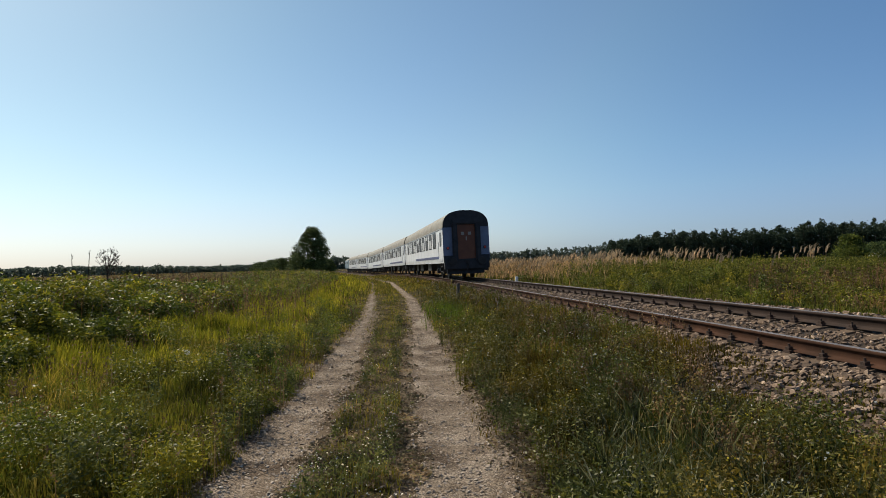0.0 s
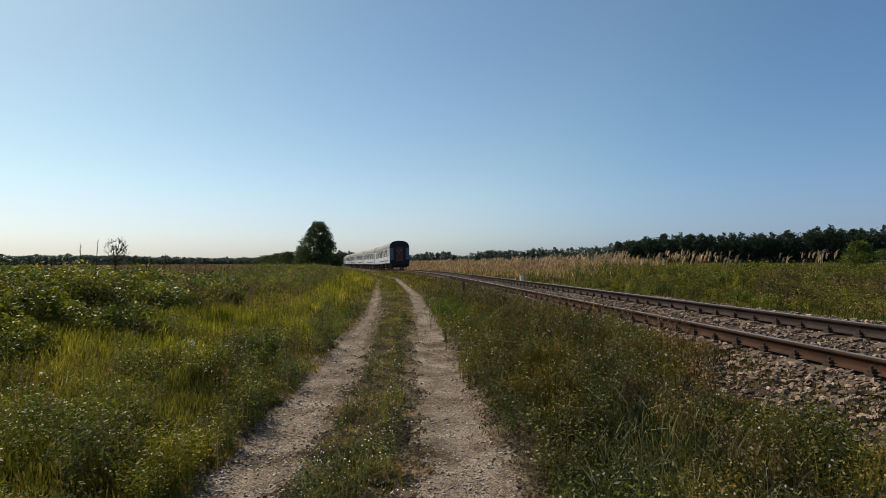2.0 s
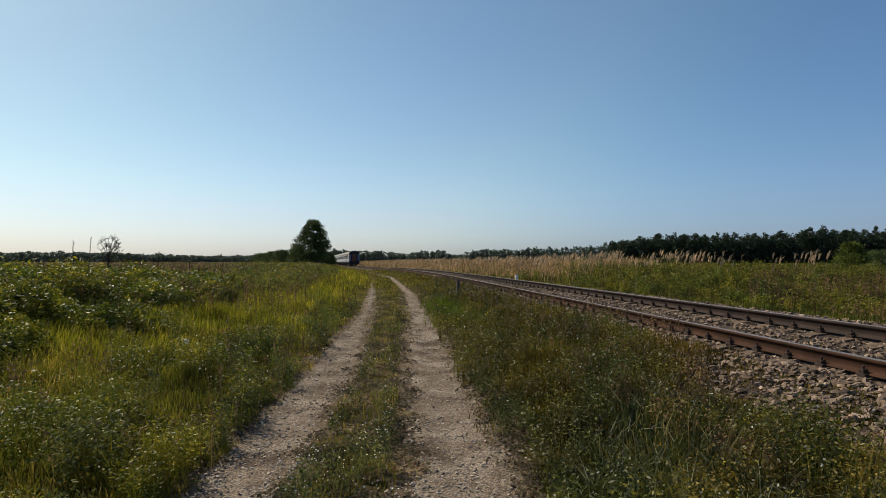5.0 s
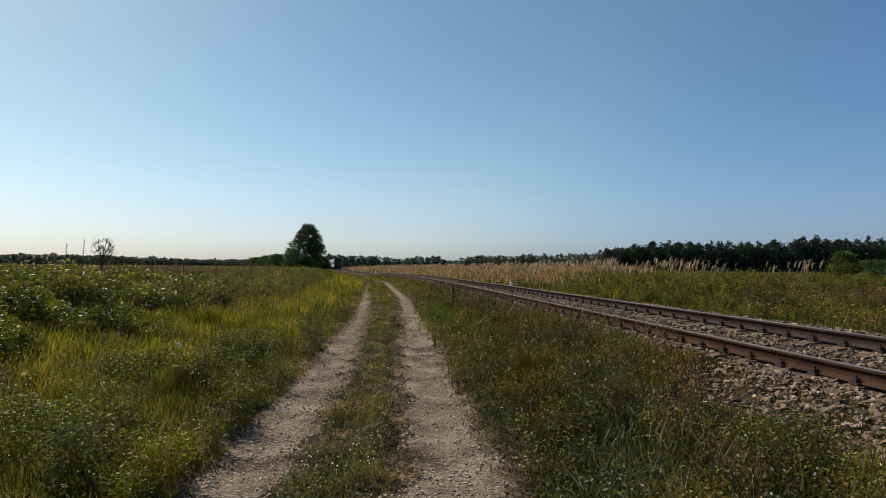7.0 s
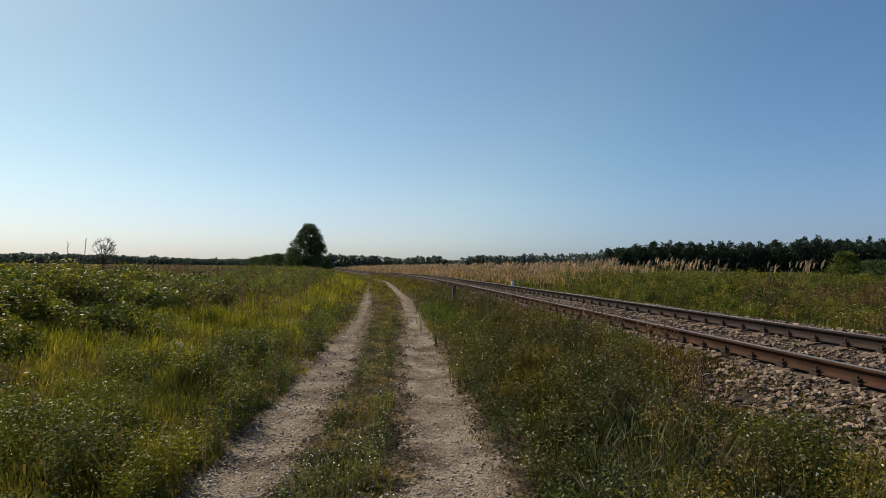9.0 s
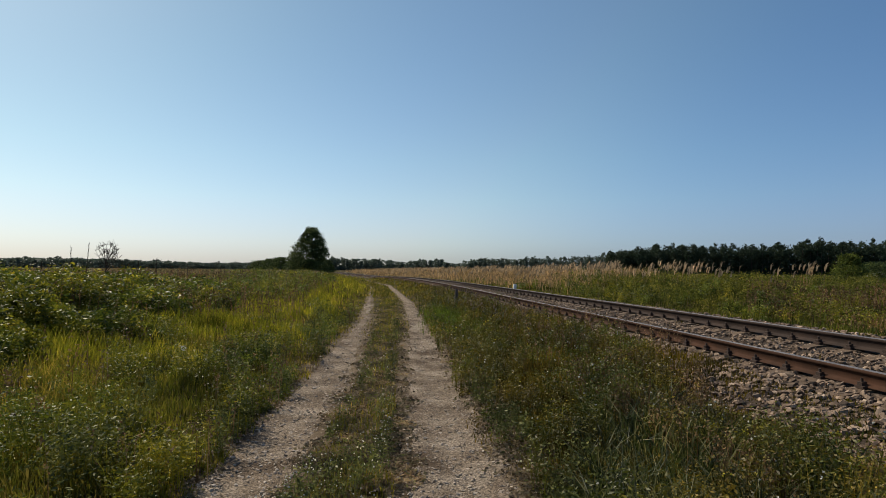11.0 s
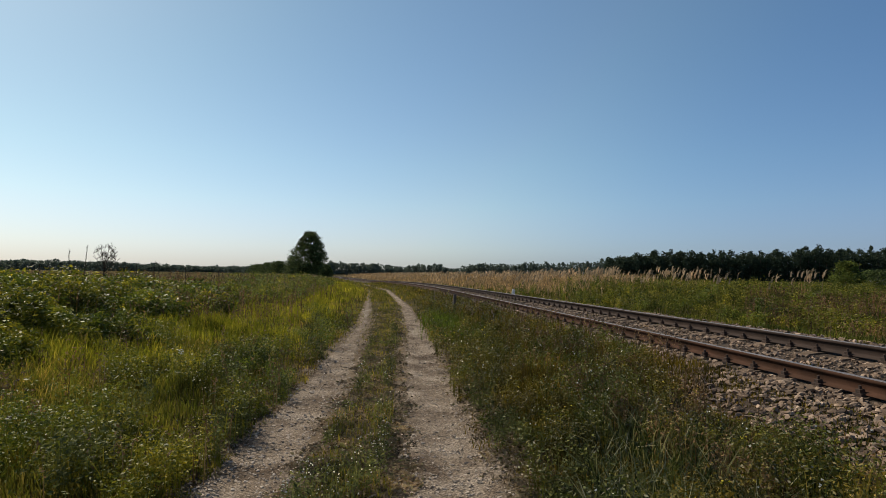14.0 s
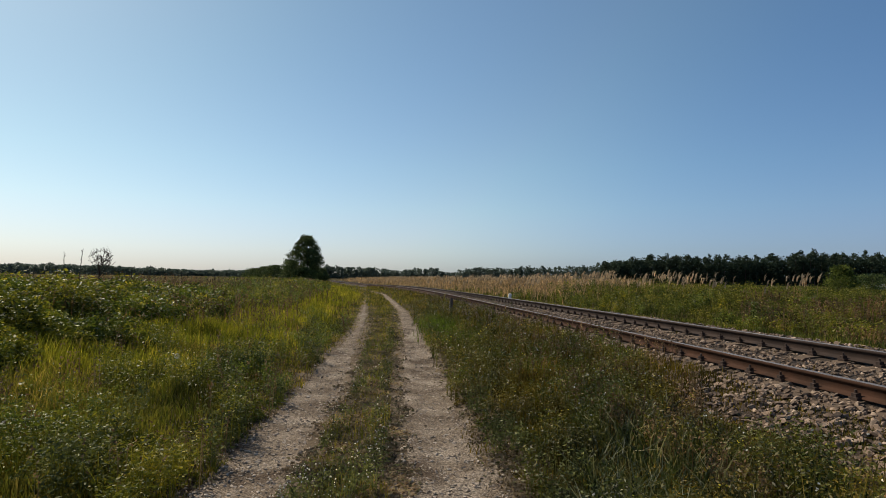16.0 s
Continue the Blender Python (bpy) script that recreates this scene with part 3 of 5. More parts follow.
def scatter_ballast(track):
    r = np.random.RandomState(21)
    shapes = stone_shapes(14, 4)

    def field(n, s0, s1, lo, hi, power):
        s = s0 + (s1 - s0) * r.uniform(0, 1, n) ** power
        u = r.uniform(-3.6, 1.9, n)
        size = lo + (hi - lo) * r.uniform(0, 1, n) ** 2.2
        keep = (np.abs(np.abs(u) - GAUGE) > 0.11)
        # the bed is buried under fine dirt and weeds in places
        keep &= waves(s, u * 2, 2.3, 6) < 0.5
        keep &= (np.abs(u) > GAUGE) | ((r.uniform(0, 1, n) < 0.85) & (size < 0.05))
        keep &= u > grass_edge(s) - 0.35 * r.uniform(0, 1, n)
        s, u, size = s[keep], u[keep], size[keep]
        return along(s, u, ballast_surface(u) + size * 0.35), size, s, u
    p, size, s, u = field(38000, 1.5, 22, 0.019, 0.064, 1.35)
    near = np.where((s > 4.6) & (s < 7.6) & (u < -1.0) & (u > -2.6) & (size > 0.03))[0][:300]
    mask = np.ones(len(p), bool)
    mask[near] = False
    stuff("ballast_stones", stones(p[mask], size[mask], shapes, 2), M["ballast"], "crushed brownish ballast stones", "", track)
    p2, size2, _, _ = field(6500, 22, 75, 0.035, 0.08, 1.3)
    stuff("ballast_stones", stones(p2, size2, shapes, 3), M["ballast"], "crushed brownish ballast stones", "", track)
    p3, size3, _, _ = field(4500, -24, 1.5, 0.02, 0.06, 1.0)
    stuff("ballast_stones", stones(p3, size3, shapes, 6), M["ballast"], "crushed brownish ballast stones", "", track)
    meshes = []
    for v, f in shapes:
        me = bpy.data.meshes.new("ballast_stone")
        me.from_pydata(v.tolist(), [], f.tolist())
        me.materials.append(M["ballast"])
        meshes.append(me)
    rr = random.Random(8)
    for i in near:
        ob = new("ballast_stone", rr.choice(meshes))
        ob.parent = track
        ob.matrix_basis = Matrix.Translation(p[i].tolist()) @ pose(0, 0, 0, rr.uniform(-25, 25), rr.uniform(-25, 25), rr.uniform(0, 360)) @ Matrix.Scale(float(size[i]), 4)


def surface_z(x, y):
    """Top of the ground or of the ballast."""
    g = ground_z(x, y)
    s, u = beside(x, y)
    b = track_z(s) + track_cant(s) * u / (2 * GAUGE) + ballast_surface(u)
    return np.where((u > -3.65) & (u < 2.9), np.maximum(g, b), g)


railway = build_railway()

# ---- train ----
COACH = 24.5
SIDE = [(1.38, 1.00), (1.415, 1.25), (1.415, 2.95), (1.385, 3.12)]
# a flattened arch from the gutter to the ridge
TOP = [(1.40 * math.cos(radians(7.5 * k)) ** 0.78, 3.10 + 1.01 * math.sin(radians(7.5 * k)) ** 0.78) for k in range(12)] + [(0.0, 4.11)]


def bogie(parent, y):
    bm = bmesh.new()
    for side in (-1, 1):
        box(bm, side * 0.98 - 0.06, side * 0.98 + 0.06, y - 1.7, y + 1.7, 0.48, 0.70, 0.03)
        for k in (-1.25, 1.25):
            box(bm, side * 1.0 - 0.13, side * 1.0 + 0.13, y + k - 0.17, y + k + 0.17, 0.32, 0.62, 0.03)
            rod(bm, (side * 1.0, y + k - 0.35, 0.55), (side * 1.0, y + k - 0.35, 0.92), 0.09, 0.09)
            rod(bm, (side * 1.0, y + k + 0.35, 0.55), (side * 1.0, y + k + 0.35, 0.92), 0.09, 0.09)
    box(bm, -0.95, 0.95, y - 0.3, y + 0.3, 0.5, 0.98)
    b = part("bogie", bm, M["under"], parent, "sooty dark steel bogie")
    for k in (-1.25, 1.25):
        bm = bmesh.new()
        for side in (-1, 1):
            rod(bm, (side * 0.68, y + k, 0.46), (side * 0.80, y + k, 0.46), 0.46, 0.46, 20)
            rod(bm, (side * 0.66, y + k, 0.46), (side * 0.68, y + k, 0.46), 0.485, 0.485, 20)
        rod(bm, (-0.8, y + k, 0.46), (0.8, y + k, 0.46), 0.08, 0.08, 8)
        part("wheelset", bm, M["under"], b, "dull steel wheel pair on an axle")


# drawn lists the panes painted pale, as if sky showed through them
def window(parent, side, y, w, z0, z1, drawn=()):
    x = side * 1.415
    bm = bmesh.new()
    t = 0.05
    lo, hi = (x, x + 0.022) if side > 0 else (x - 0.022, x)
    box(bm, lo, hi, y - w / 2 - t, y + w / 2 + t, z1, z1 + t)
    box(bm, lo, hi, y - w / 2 - t, y + w / 2 + t, z0 - t, z0)
    box(bm, lo, hi, y - w / 2 - t, y - w / 2, z0, z1)
    box(bm, lo, hi, y + w / 2, y + w / 2 + t, z0, z1)
    zb = z0 + (z1 - z0) * 0.66
    box(bm, lo, hi, y - w / 2, y + w / 2, zb - 0.018, zb + 0.018)
    frame_ = part("window", bm, M["window_seal"], parent, "dark window seal with a cross bar")
    lo, hi = (x, x + 0.010) if side > 0 else (x - 0.010, x)
    part("pane", boxed(lo, hi, y - w / 2, y + w / 2, z0, zb - 0.018), M["sky_pane"] if 0 in drawn else M["pane"], frame_, "fixed pane painted pale for sky seen through" if 0 in drawn else "dark glossy fixed pane")
    part("pane", boxed(lo, hi, y - w / 2, y + w / 2, zb + 0.018, z1), M["sky_pane"] if 1 in drawn else M["pane"], frame_, "sliding pane painted pale for sky seen through" if 1 in drawn else "dark glossy sliding pane")


def build_coach():
    c = new("railway_coach")
    n = 11.95
    full = [(x, z) for x, z in SIDE] + [(-x, z) for x, z in SIDE[::-1]]
    bm = sweep(SIDE, -n, n, 8)
    other = sweep([(-x, z) for x, z in SIDE[::-1]], -n, n, 8)
    me = bpy.data.meshes.new("tmp")
    other.to_mesh(me)
    other.free()
    bm.from_mesh(me)
    box(bm, -1.38, 1.38, -n, n, 0.98, 1.08)
    part("body", bm, M["coach_white"], c, "grimy white painted side walls")
    roof = TOP + [(-x, z) for x, z in TOP[-2::-1]]
    bm = sweep(roof, -n - 0.02, n + 0.02, 8)
    for k in range(-4, 5):
        box(bm, -0.16, 0.16, k * 2.4 - 0.16, k * 2.4 + 0.16, 4.02, 4.12, 0.02)
    part("roof", bm, M["coach_roof"], c, "dusty tan grey curved roof with vents")
    for side in (-1, 1):
        x = side * 1.416
        lo, hi = (x, x + 0.012) if side > 0 else (x - 0.012, x)
        part("stripe", boxed(lo, hi, -10.2, 2.6, 1.26, 1.42), M["coach_blue"], c, "dark blue painted stripe along the side")
        lo, hi = (x - 0.02, x + 0.03) if side > 0 else (x - 0.03, x + 0.02)
        part("gutter", boxed(lo, hi, -n, n, 3.02, 3.07), M["window_rim"], c, "rain gutter under the roof edge")
        for k in range(10):
            window(c, side, -8.55 + 1.9 * k, 1.15, 2.0, 2.9, ((), (0,), (1,), (0,), (), (1,), (0,), (), (0, 1), (1,))[k])
        for y in (-11.1, 11.1):
            lo, hi = (1.40, 1.43) if side > 0 else (-1.43, -1.40)
            d = part("door", boxed(lo, hi, y - 0.42, y + 0.42, 1.12, 3.0, 0.01), M["coach_white"], c, "white folding entrance door")
            lo, hi = (1.425, 1.438) if side > 0 else (-1.438, -1.425)
            part("pane", boxed(lo, hi, y - 0.26, y + 0.26, 2.0, 2.85), M["pane"], d, "dark door pane")
            bm = bmesh.new()
            rod(bm, (side * 1.47, y + 0.52, 1.3), (side * 1.47, y + 0.52, 2.3), 0.018, 0.018, 6)
            part("handrail", bm, M["window_rim"], c, "upright grab rail by the door")
            bm = bmesh.new()
            for z in (0.45, 0.75):
                box(bm, side * 1.3 - 0.12, side * 1.3 + 0.12, y - 0.4, y + 0.4, z, z + 0.04)
            box(bm, side * 1.3 - 0.1, side * 1.3 + 0.1, y - 0.43, y - 0.39, 0.45, 1.0)
            box(bm, side * 1.3 - 0.1, side * 1.3 + 0.1, y + 0.39, y + 0.43, 0.45, 1.0)
            part("step", bm, M["under"], c, "steel door steps")
    for e in (-1, 1):
        bm = bmesh.new()
        ring = [bm.verts.new((x, e * n, z)) for x, z in full]
        bm.faces.new(ring)
        part("end_wall", bm, M["end_blue"], c, "dull blue end wall")
        bm = bmesh.new()
        ring = [bm.verts.new((x, e * (n + 0.005), z)) for x, z in roof]
        bm.faces.new(ring)
        part("end_hood", bm, M["coach_black"], c, "black roof end")
        lo, hi = sorted((e * n, e * (n + 0.24)))
        bm = bmesh.new()
        box(bm, -0.86, -0.54, lo, hi, 1.02, 3.40, 0.07)
        box(bm, 0.54, 0.86, lo, hi, 1.02, 3.40, 0.07)
        box(bm, -0.86, 0.86, lo, hi, 3.24, 3.56, 0.07)
        part("gangway", bm, M["coach_black"], c, "black rubber gangway surround")
        lo, hi = sorted((e * n, e * (n + 0.07)))
        bm = boxed(-0.55, 0.55, lo, hi, 1.1, 3.3, 0.015)
        d = part("end_door", bm, M["door_shaded"], c, "orange brown gangway door")
        lo, hi = sorted((e * (n + 0.07), e * (n + 0.082)))
        for x0, x1, z0, z1 in ((-0.3, -0.12, 2.62, 2.80), (0.12, 0.3, 2.62, 2.80), (-0.03, 0.03, 2.30, 2.52)):
            part("door_plate", boxed(x0, x1, lo, hi, z0, z1), M["coach_roof"], d, "small pale plate on the door")
        lo, hi = sorted((e * (n - 0.2), e * (n + 0.1)))
        # black panel added for the dark mass of buffers and steps
        part("lower_end_panel", boxed(-1.40, 1.40, *sorted((e * (n - 0.04), e * (n + 0.03))), 1.0, 1.42, 0.02), M["coach_black"], c, "black panel added over the lower end")
        part("buffer_beam", boxed(-1.36, 1.36, lo, hi, 0.60, 1.20, 0.02), M["coach_black"], c, "black buffer beam")
        # black box added to stand for shadow, hoses and gear under the end
        lo, hi = sorted((e * (n - 0.9), e * (n - 0.3)))
        part("under_end_fill", boxed(-1.12, 1.12, lo, hi, 0.30, 0.74, 0.03), M["coach_black"], c, "black filler box for shadow and gear under the end")
        for side in (-1, 1):
            bm = bmesh.new()
            rod(bm, (side * 0.875, e * n, 1.05), (side * 0.875, e * (n + 0.26), 1.05), 0.10, 0.09, 12)
            rod(bm, (side * 0.875, e * (n + 0.26), 1.05), (side * 0.875, e * (n + 0.295), 1.05), 0.24, 0.23, 16)
            part("buffer", bm, M["under"], c, "black round buffer")
            bm = bmesh.new()
            rod(bm, (side * 1.13, e * n, 1.86), (side * 1.13, e * (n + 0.07), 1.86), 0.10, 0.09, 12)
            lamp = part("tail_light", bm, M["coach_black"], c, "round tail lamp housing")
            bm = bmesh.new()
            rod(bm, (side * 1.13, e * (n + 0.07), 1.86), (side * 1.13, e * (n + 0.085), 1.86), 0.075, 0.06, 12)
            part("lens", bm, M["tail_red"], lamp, "red lens")
        bm = bmesh.new()
        for k in range(5):
            rod(bm, (0.05 * math.sin(k), e * (n + 0.12), 1.0 - k * 0.11), (0.05 * math.sin(k + 1), e * (n + 0.16), 0.9 - k * 0.11), 0.035, 0.035, 6)
        box(bm, -0.1, 0.1, *sorted((e * n, e * (n + 0.2))), 0.92, 1.1)
        part("coupling", bm, M["under"], c, "hanging screw coupling")
    bogie(c, -8.6)
    bogie(c, 8.6)
    bm = bmesh.new()
    for x0, y0, y1 in ((-1.15, -4.8, -3.0), (0.45, -4.4, -2.6), (-1.1, 0.2, 2.2), (0.4, 1.6, 4.6), (-1.1, 3.4, 4.8)):
        box(bm, x0, x0 + 0.7, y0, y1, 0.45, 1.0, 0.03)
    rod(bm, (0, -5, 0.7), (0, 5, 0.7), 0.16, 0.16, 10)
    part("underfloor_box", bm, M["under"], c, "sooty equipment boxes under the floor")
    return tagged(c, "white passenger coach with dark windows and blue stripe on rails", "railway coach", "coaches of the train")


def build_loco():
    c = new("locomotive")
    n = 7.4
    prof = [(1.45, 1.05), (1.48, 1.4), (1.48, 2.9), (1.40, 3.3)]
    bm = sweep(prof, -n + 0.5, n - 0.5, 2)
    other = sweep([(-x, z) for x, z in prof[::-1]], -n + 0.5, n - 0.5, 2)
    me = bpy.data.meshes.new("tmp")
    other.to_mesh(me)
    other.free()
    bm.from_mesh(me)
    for e in (-1, 1):
        low = [bm.verts.new((x, e * n, z)) for x, z in ((1.35, 1.05), (1.35, 2.1), (-1.35, 2.1), (-1.35, 1.05))]
        up = [bm.verts.new((x, e * (n - 0.45), z)) for x, z in ((1.30, 3.3), (-1.30, 3.3))]
        bm.faces.new(low)
        bm.faces.new((low[1], up[0], up[1], low[2]))
        for sx in (1, -1):
            a, b, t = (low[0], low[1], up[0]) if sx > 0 else (low[3], low[2], up[1])
            q = [bm.verts.new((sx * x, e * (n - 0.5), z)) for x, z in ((1.45, 1.05), (1.48, 2.1), (1.40, 3.3))]
            bm.faces.new((a, b, q[1], q[0]))
            bm.faces.new((b, t, q[2], q[1]))
    part("body", bm, M["loco"], c, "blue grey painted locomotive body")
    top = [(1.42, 3.28), (1.2, 3.55), (0.7, 3.75), (0, 3.8)]
    bm = sweep(top + [(-x, z) for x, z in top[-2::-1]], -n + 0.3, n - 0.3, 2)
    box(bm, -0.6, 0.6, -3, 3, 3.7, 3.95, 0.05)
    part("roof", bm, M["coach_roof"], c, "grey roof with equipment")
    for e in (-1, 1):
        for sx in (-1, 1):
            bm = bmesh.new()
            vs = [bm.verts.new((sx * x, e * y, z)) for x, y, z in ((0.12, n - 0.085, 2.3), (1.15, n - 0.085, 2.3), (1.12, n - 0.31, 3.0), (0.12, n - 0.31, 3.0))]
            bm.faces.new(vs)
            g = bmesh.ops.extrude_face_region(bm, geom=list(bm.faces))
            for v in [v for v in g["geom"] if isinstance(v, bmesh.types.BMVert)]:
                v.co.y += e * 0.03
            part("windscreen", bm, M["pane"], c, "dark windscreen")
            bm = bmesh.new()
            rod(bm, (sx * 0.875, e * n, 1.05), (sx * 0.875, e * (n + 0.5), 1.05), 0.12, 0.2, 12)
            part("buffer", bm, M["under"], c, "black buffer")
    for side in (-1, 1):
        for y in (-4, -1.5, 1.5, 4):
            window(c, side * 1.05, y, 0.9, 2.3, 2.9)
    bogie(c, -3.6)
    bogie(c, 3.6)
    part("underfloor_box", boxed(-1.2, 1.2, -1.4, 1.4, 0.4, 1.05, 0.04), M["under"], c, "dark tank under the floor")
    return tagged(c, "blue grey locomotive hauling the passenger train", "locomotive")


first_coach = build_coach()
coaches = [first_coach] + [copy_thing(first_coach, Matrix()) for _ in range(4)]
loco = build_loco()


def rear_of_train(t):
    return 33.9 + 22.95 * t + 0.33 * t * t


def on_track(middle, pivot):
    """A vehicle whose two bogies stand on the line."""
    a, b = Vector(along(middle - pivot, 0, 0).tolist()), Vector(along(middle + pivot, 0, 0).tolist())
    way = (b - a).normalized()
    c = track_at(middle)[4] * 0.5
    right = way.cross(Vector((0, 0, 1))).normalized()
    up = right.cross(way)
    tilt = Matrix.Rotation(-math.atan2(c, 2 * GAUGE), 4, way)
    m = Matrix((right, way, up)).transposed().to_4x4()
    return Matrix.Translation((a + b) / 2 + Vector((0, 0, 0.004))) @ tilt @ m


def motions():
    times = [0.5 * k for k in range(33)]
    for k, c in enumerate(coaches):
        walk(c, [(t, on_track(rear_of_train(t) + 12.25 + COACH * k, 8.6)) for t in times])
    walk(loco, [(t, on_track(rear_of_train(t) + COACH * 5 + 8.0, 3.6)) for t in times])


# ---- small things by the line ----


def build_posts():
    x, y = 0.42, 21.4
    z = float(ground_z(x, y))
    p = new("marker_post")
    p.matrix_basis = pose(x, y, z, 0, 1.5, 20)
    part("shaft", boxed(-0.055, 0.055, -0.045, 0.045, -0.2, 0.66, 0.012), M["post_iron"], p)
    part("cap", boxed(-0.062, 0.062, -0.052, 0.052, 0.66, 0.69, 0.01), M["post_iron"], p)
    tagged(p, "short dark weathered post in the grass by the track", "post")
    q = new("white_marker")
    q.matrix_basis = Matrix.Translation(along(29.6, 1.75, -0.26).tolist()) @ pose(0, 0, 0, 3, 4, 12)
    bm = boxed(-0.075, 0.075, -0.06, 0.06, -0.15, 0.33, 0.02)
    part("stone", bm, M["white_paint"], q)
    tagged(q, "small white painted marker stone beside the far rail", "marker stone")


build_posts()

# ---- woods and trees ----
# height of the wood's skyline, by the bearing (x over y)
SKY_X = [-0.95, -0.78, -0.70, -0.55, -0.43, -0.33, -0.20, -0.12, -0.066, -0.04, -0.01, 0.016, 0.06, 0.12, 0.2, 0.26, 0.32, 0.37, 0.45, 0.52, 0.6, 0.66, 0.72, 0.80, 1.2]
SKY_H = [0.018, 0.018, 0.019, 0.015, 0.011, 0.012, 0.022, 0.020, 0.015, 0.021, 0.020, 0.012, 0.023, 0.024, 0.026, 0.031, 0.043, 0.052, 0.051, 0.052, 0.056, 0.063, 0.061, 0.064, 0.066]


def crown_leaves(rnd, base, h, w, kind, count, leaf, lumps=9, sway=0.0, loose=0.30):
    """Leaf clumps of one tree standing at base."""
    clumps = max(9, count // lumps)
    if kind == "pine":
        t = rnd.uniform(0.15, 1.0, clumps)
        rad = w * np.interp(t, [0.15, 0.5, 0.75, 0.9, 1.0], [0.8, 1.0, 0.8, 0.5, 0.12])
    elif kind == "spruce":
        t = rnd.uniform(0.08, 1.0, clumps)
        rad = w * (1.05 - t)
    else:
        t = rnd.uniform(0.06, 1.0, clumps)
        rad = w * np.interp(t, [0.0, 0.2, 0.46, 0.64, 0.82, 1.0], [0.85, 1.0, 0.86, 0.66, 0.45, 0.2])
    a = rnd.uniform(0, 6.28, clumps)
    q = np.sqrt(rnd.uniform(0.05, 1, clumps)) * rad
    c = base + np.stack([np.cos(a) * q - sway * w * (1 - t), np.sin(a) * q, t * h * 0.97], 1)
    pick = rnd.randint(clumps, size=count)
    spread = (loose * w) * rnd.uniform(0.5, 1.0, clumps)
    p = c[pick] + np.clip(rnd.normal(size=(count, 3)), -1.7, 1.7) * spread[pick][:, None] * np.array([0.75, 0.75, 0.5])
    p[:, 2] = np.clip(p[:, 2], base[2] + 0.1, base[2] + h * rnd.uniform(0.86, 1.04, count))
    return p


def trunk(bm, x, y, z, h, r, rnd, limbs=5):
    rod(bm, (x, y, z - 0.3), (x + 0.01 * h, y, z + h * 0.55), r, r * 0.6, 7)
    rod(bm, (x + 0.01 * h, y, z + h * 0.55), (x, y, z + h * 0.95), r * 0.6, r * 0.1, 6)
    for k in range(limbs):
        t = 0.3 + 0.6 * k / limbs
        a = rnd.uniform(0, 6.28)
        L = h * 0.22 * (1.15 - t)
        rod(bm, (x, y, z + h * t), (x + math.cos(a) * L, y + math.sin(a) * L, z + h * t + L * 0.6), r * 0.35, r * 0.06, 5)


def wood(name, b0, b1, dist, rows, gap, label, material, kind, leaf, count, seed, wide):
    rnd = np.random.RandomState(seed)
    pts, trunks = [], bmesh.new()
    width = (b1 - b0) * dist
    n = int(width / gap)
    for row in range(rows):
        for k in range(n):
            b = b0 + (b1 - b0) * (k + rnd.uniform(-0.4, 0.4)) / n
            d = dist + row * gap * 1.3 + rnd.uniform(-1, 1) * gap * 0.5
            x, y = b * d, d
            z = float(ground_z(x, y))
            h = float(np.interp(b, SKY_X, SKY_H)) * dist + EYE - z
            h *= (rnd.uniform(0.72, 1.06) if row else rnd.uniform(0.64, 0.97)) + (0.08 if rnd.uniform() < 0.12 else 0.0)
            kk = kind if kind != "mixed" else ("spruce" if rnd.uniform() < (0.9 if -0.05 < b < 0.005 else 0.2) else "leafy")
            w = gap * wide * rnd.uniform(0.7, 1.25) * (0.7 if kk == "spruce" else 1)
            pts.append(crown_leaves(rnd, np.array([x, y, z]), h, w, kk, count, leaf))
            if row == 0:
                rod(trunks, (x, y, z - 0.3), (x, y, z + h * 0.85), 0.018 * h, 0.004 * h, 5)
    # undergrowth that closes the edge of the wood
    k = n * (300 if kind == "pine" else 150)
    b, d = rnd.uniform(b0, b1, k), dist + rnd.uniform(0, rows * gap * 1.3, k)
    h = np.interp(b, SKY_X, SKY_H) * dist + EYE
    low = np.stack([b * d, d, ground_z(b * d, d) + h * 0.84 * rnd.uniform(0, 1, k)], 1)
    k = n * (450 if kind == "pine" else 120)
    b, d = rnd.uniform(b0, b1, k), dist + rnd.uniform(-2, rows * gap * 1.3, k)
    shrubs = np.stack([b * d, d, ground_z(b * d, d) + 3.2 * rnd.uniform(0, 1, k) ** 1.3], 1)
    p = np.concatenate(pts + [low, shrubs])
    ob = stuff(name, leaves(p, rnd.uniform(0.6, 1.3, len(p)) * leaf, rnd, 0.7, 1.4), material, label, "woodland")
    part("trunks", trunks, M["bark"], ob, "dark trunks")


wood("pine_wood", 0.295, 1.05, 285, 4, 3.3, "dark pine wood along the edge of the field", M["pine_leaf"], "pine", 0.6, 560, 41, 0.95)
wood("distant_wood", -0.26, 0.33, 560, 3, 5.5, "distant mixed wood on the horizon", M["hazed_leaf"], "mixed", 1.1, 260, 42, 1.0)
wood("distant_wood", -1.0, -0.24, 800, 3, 7.0, "low distant wood on the horizon", M["hazed_leaf"], "leafy", 1.5, 160, 43, 1.0)


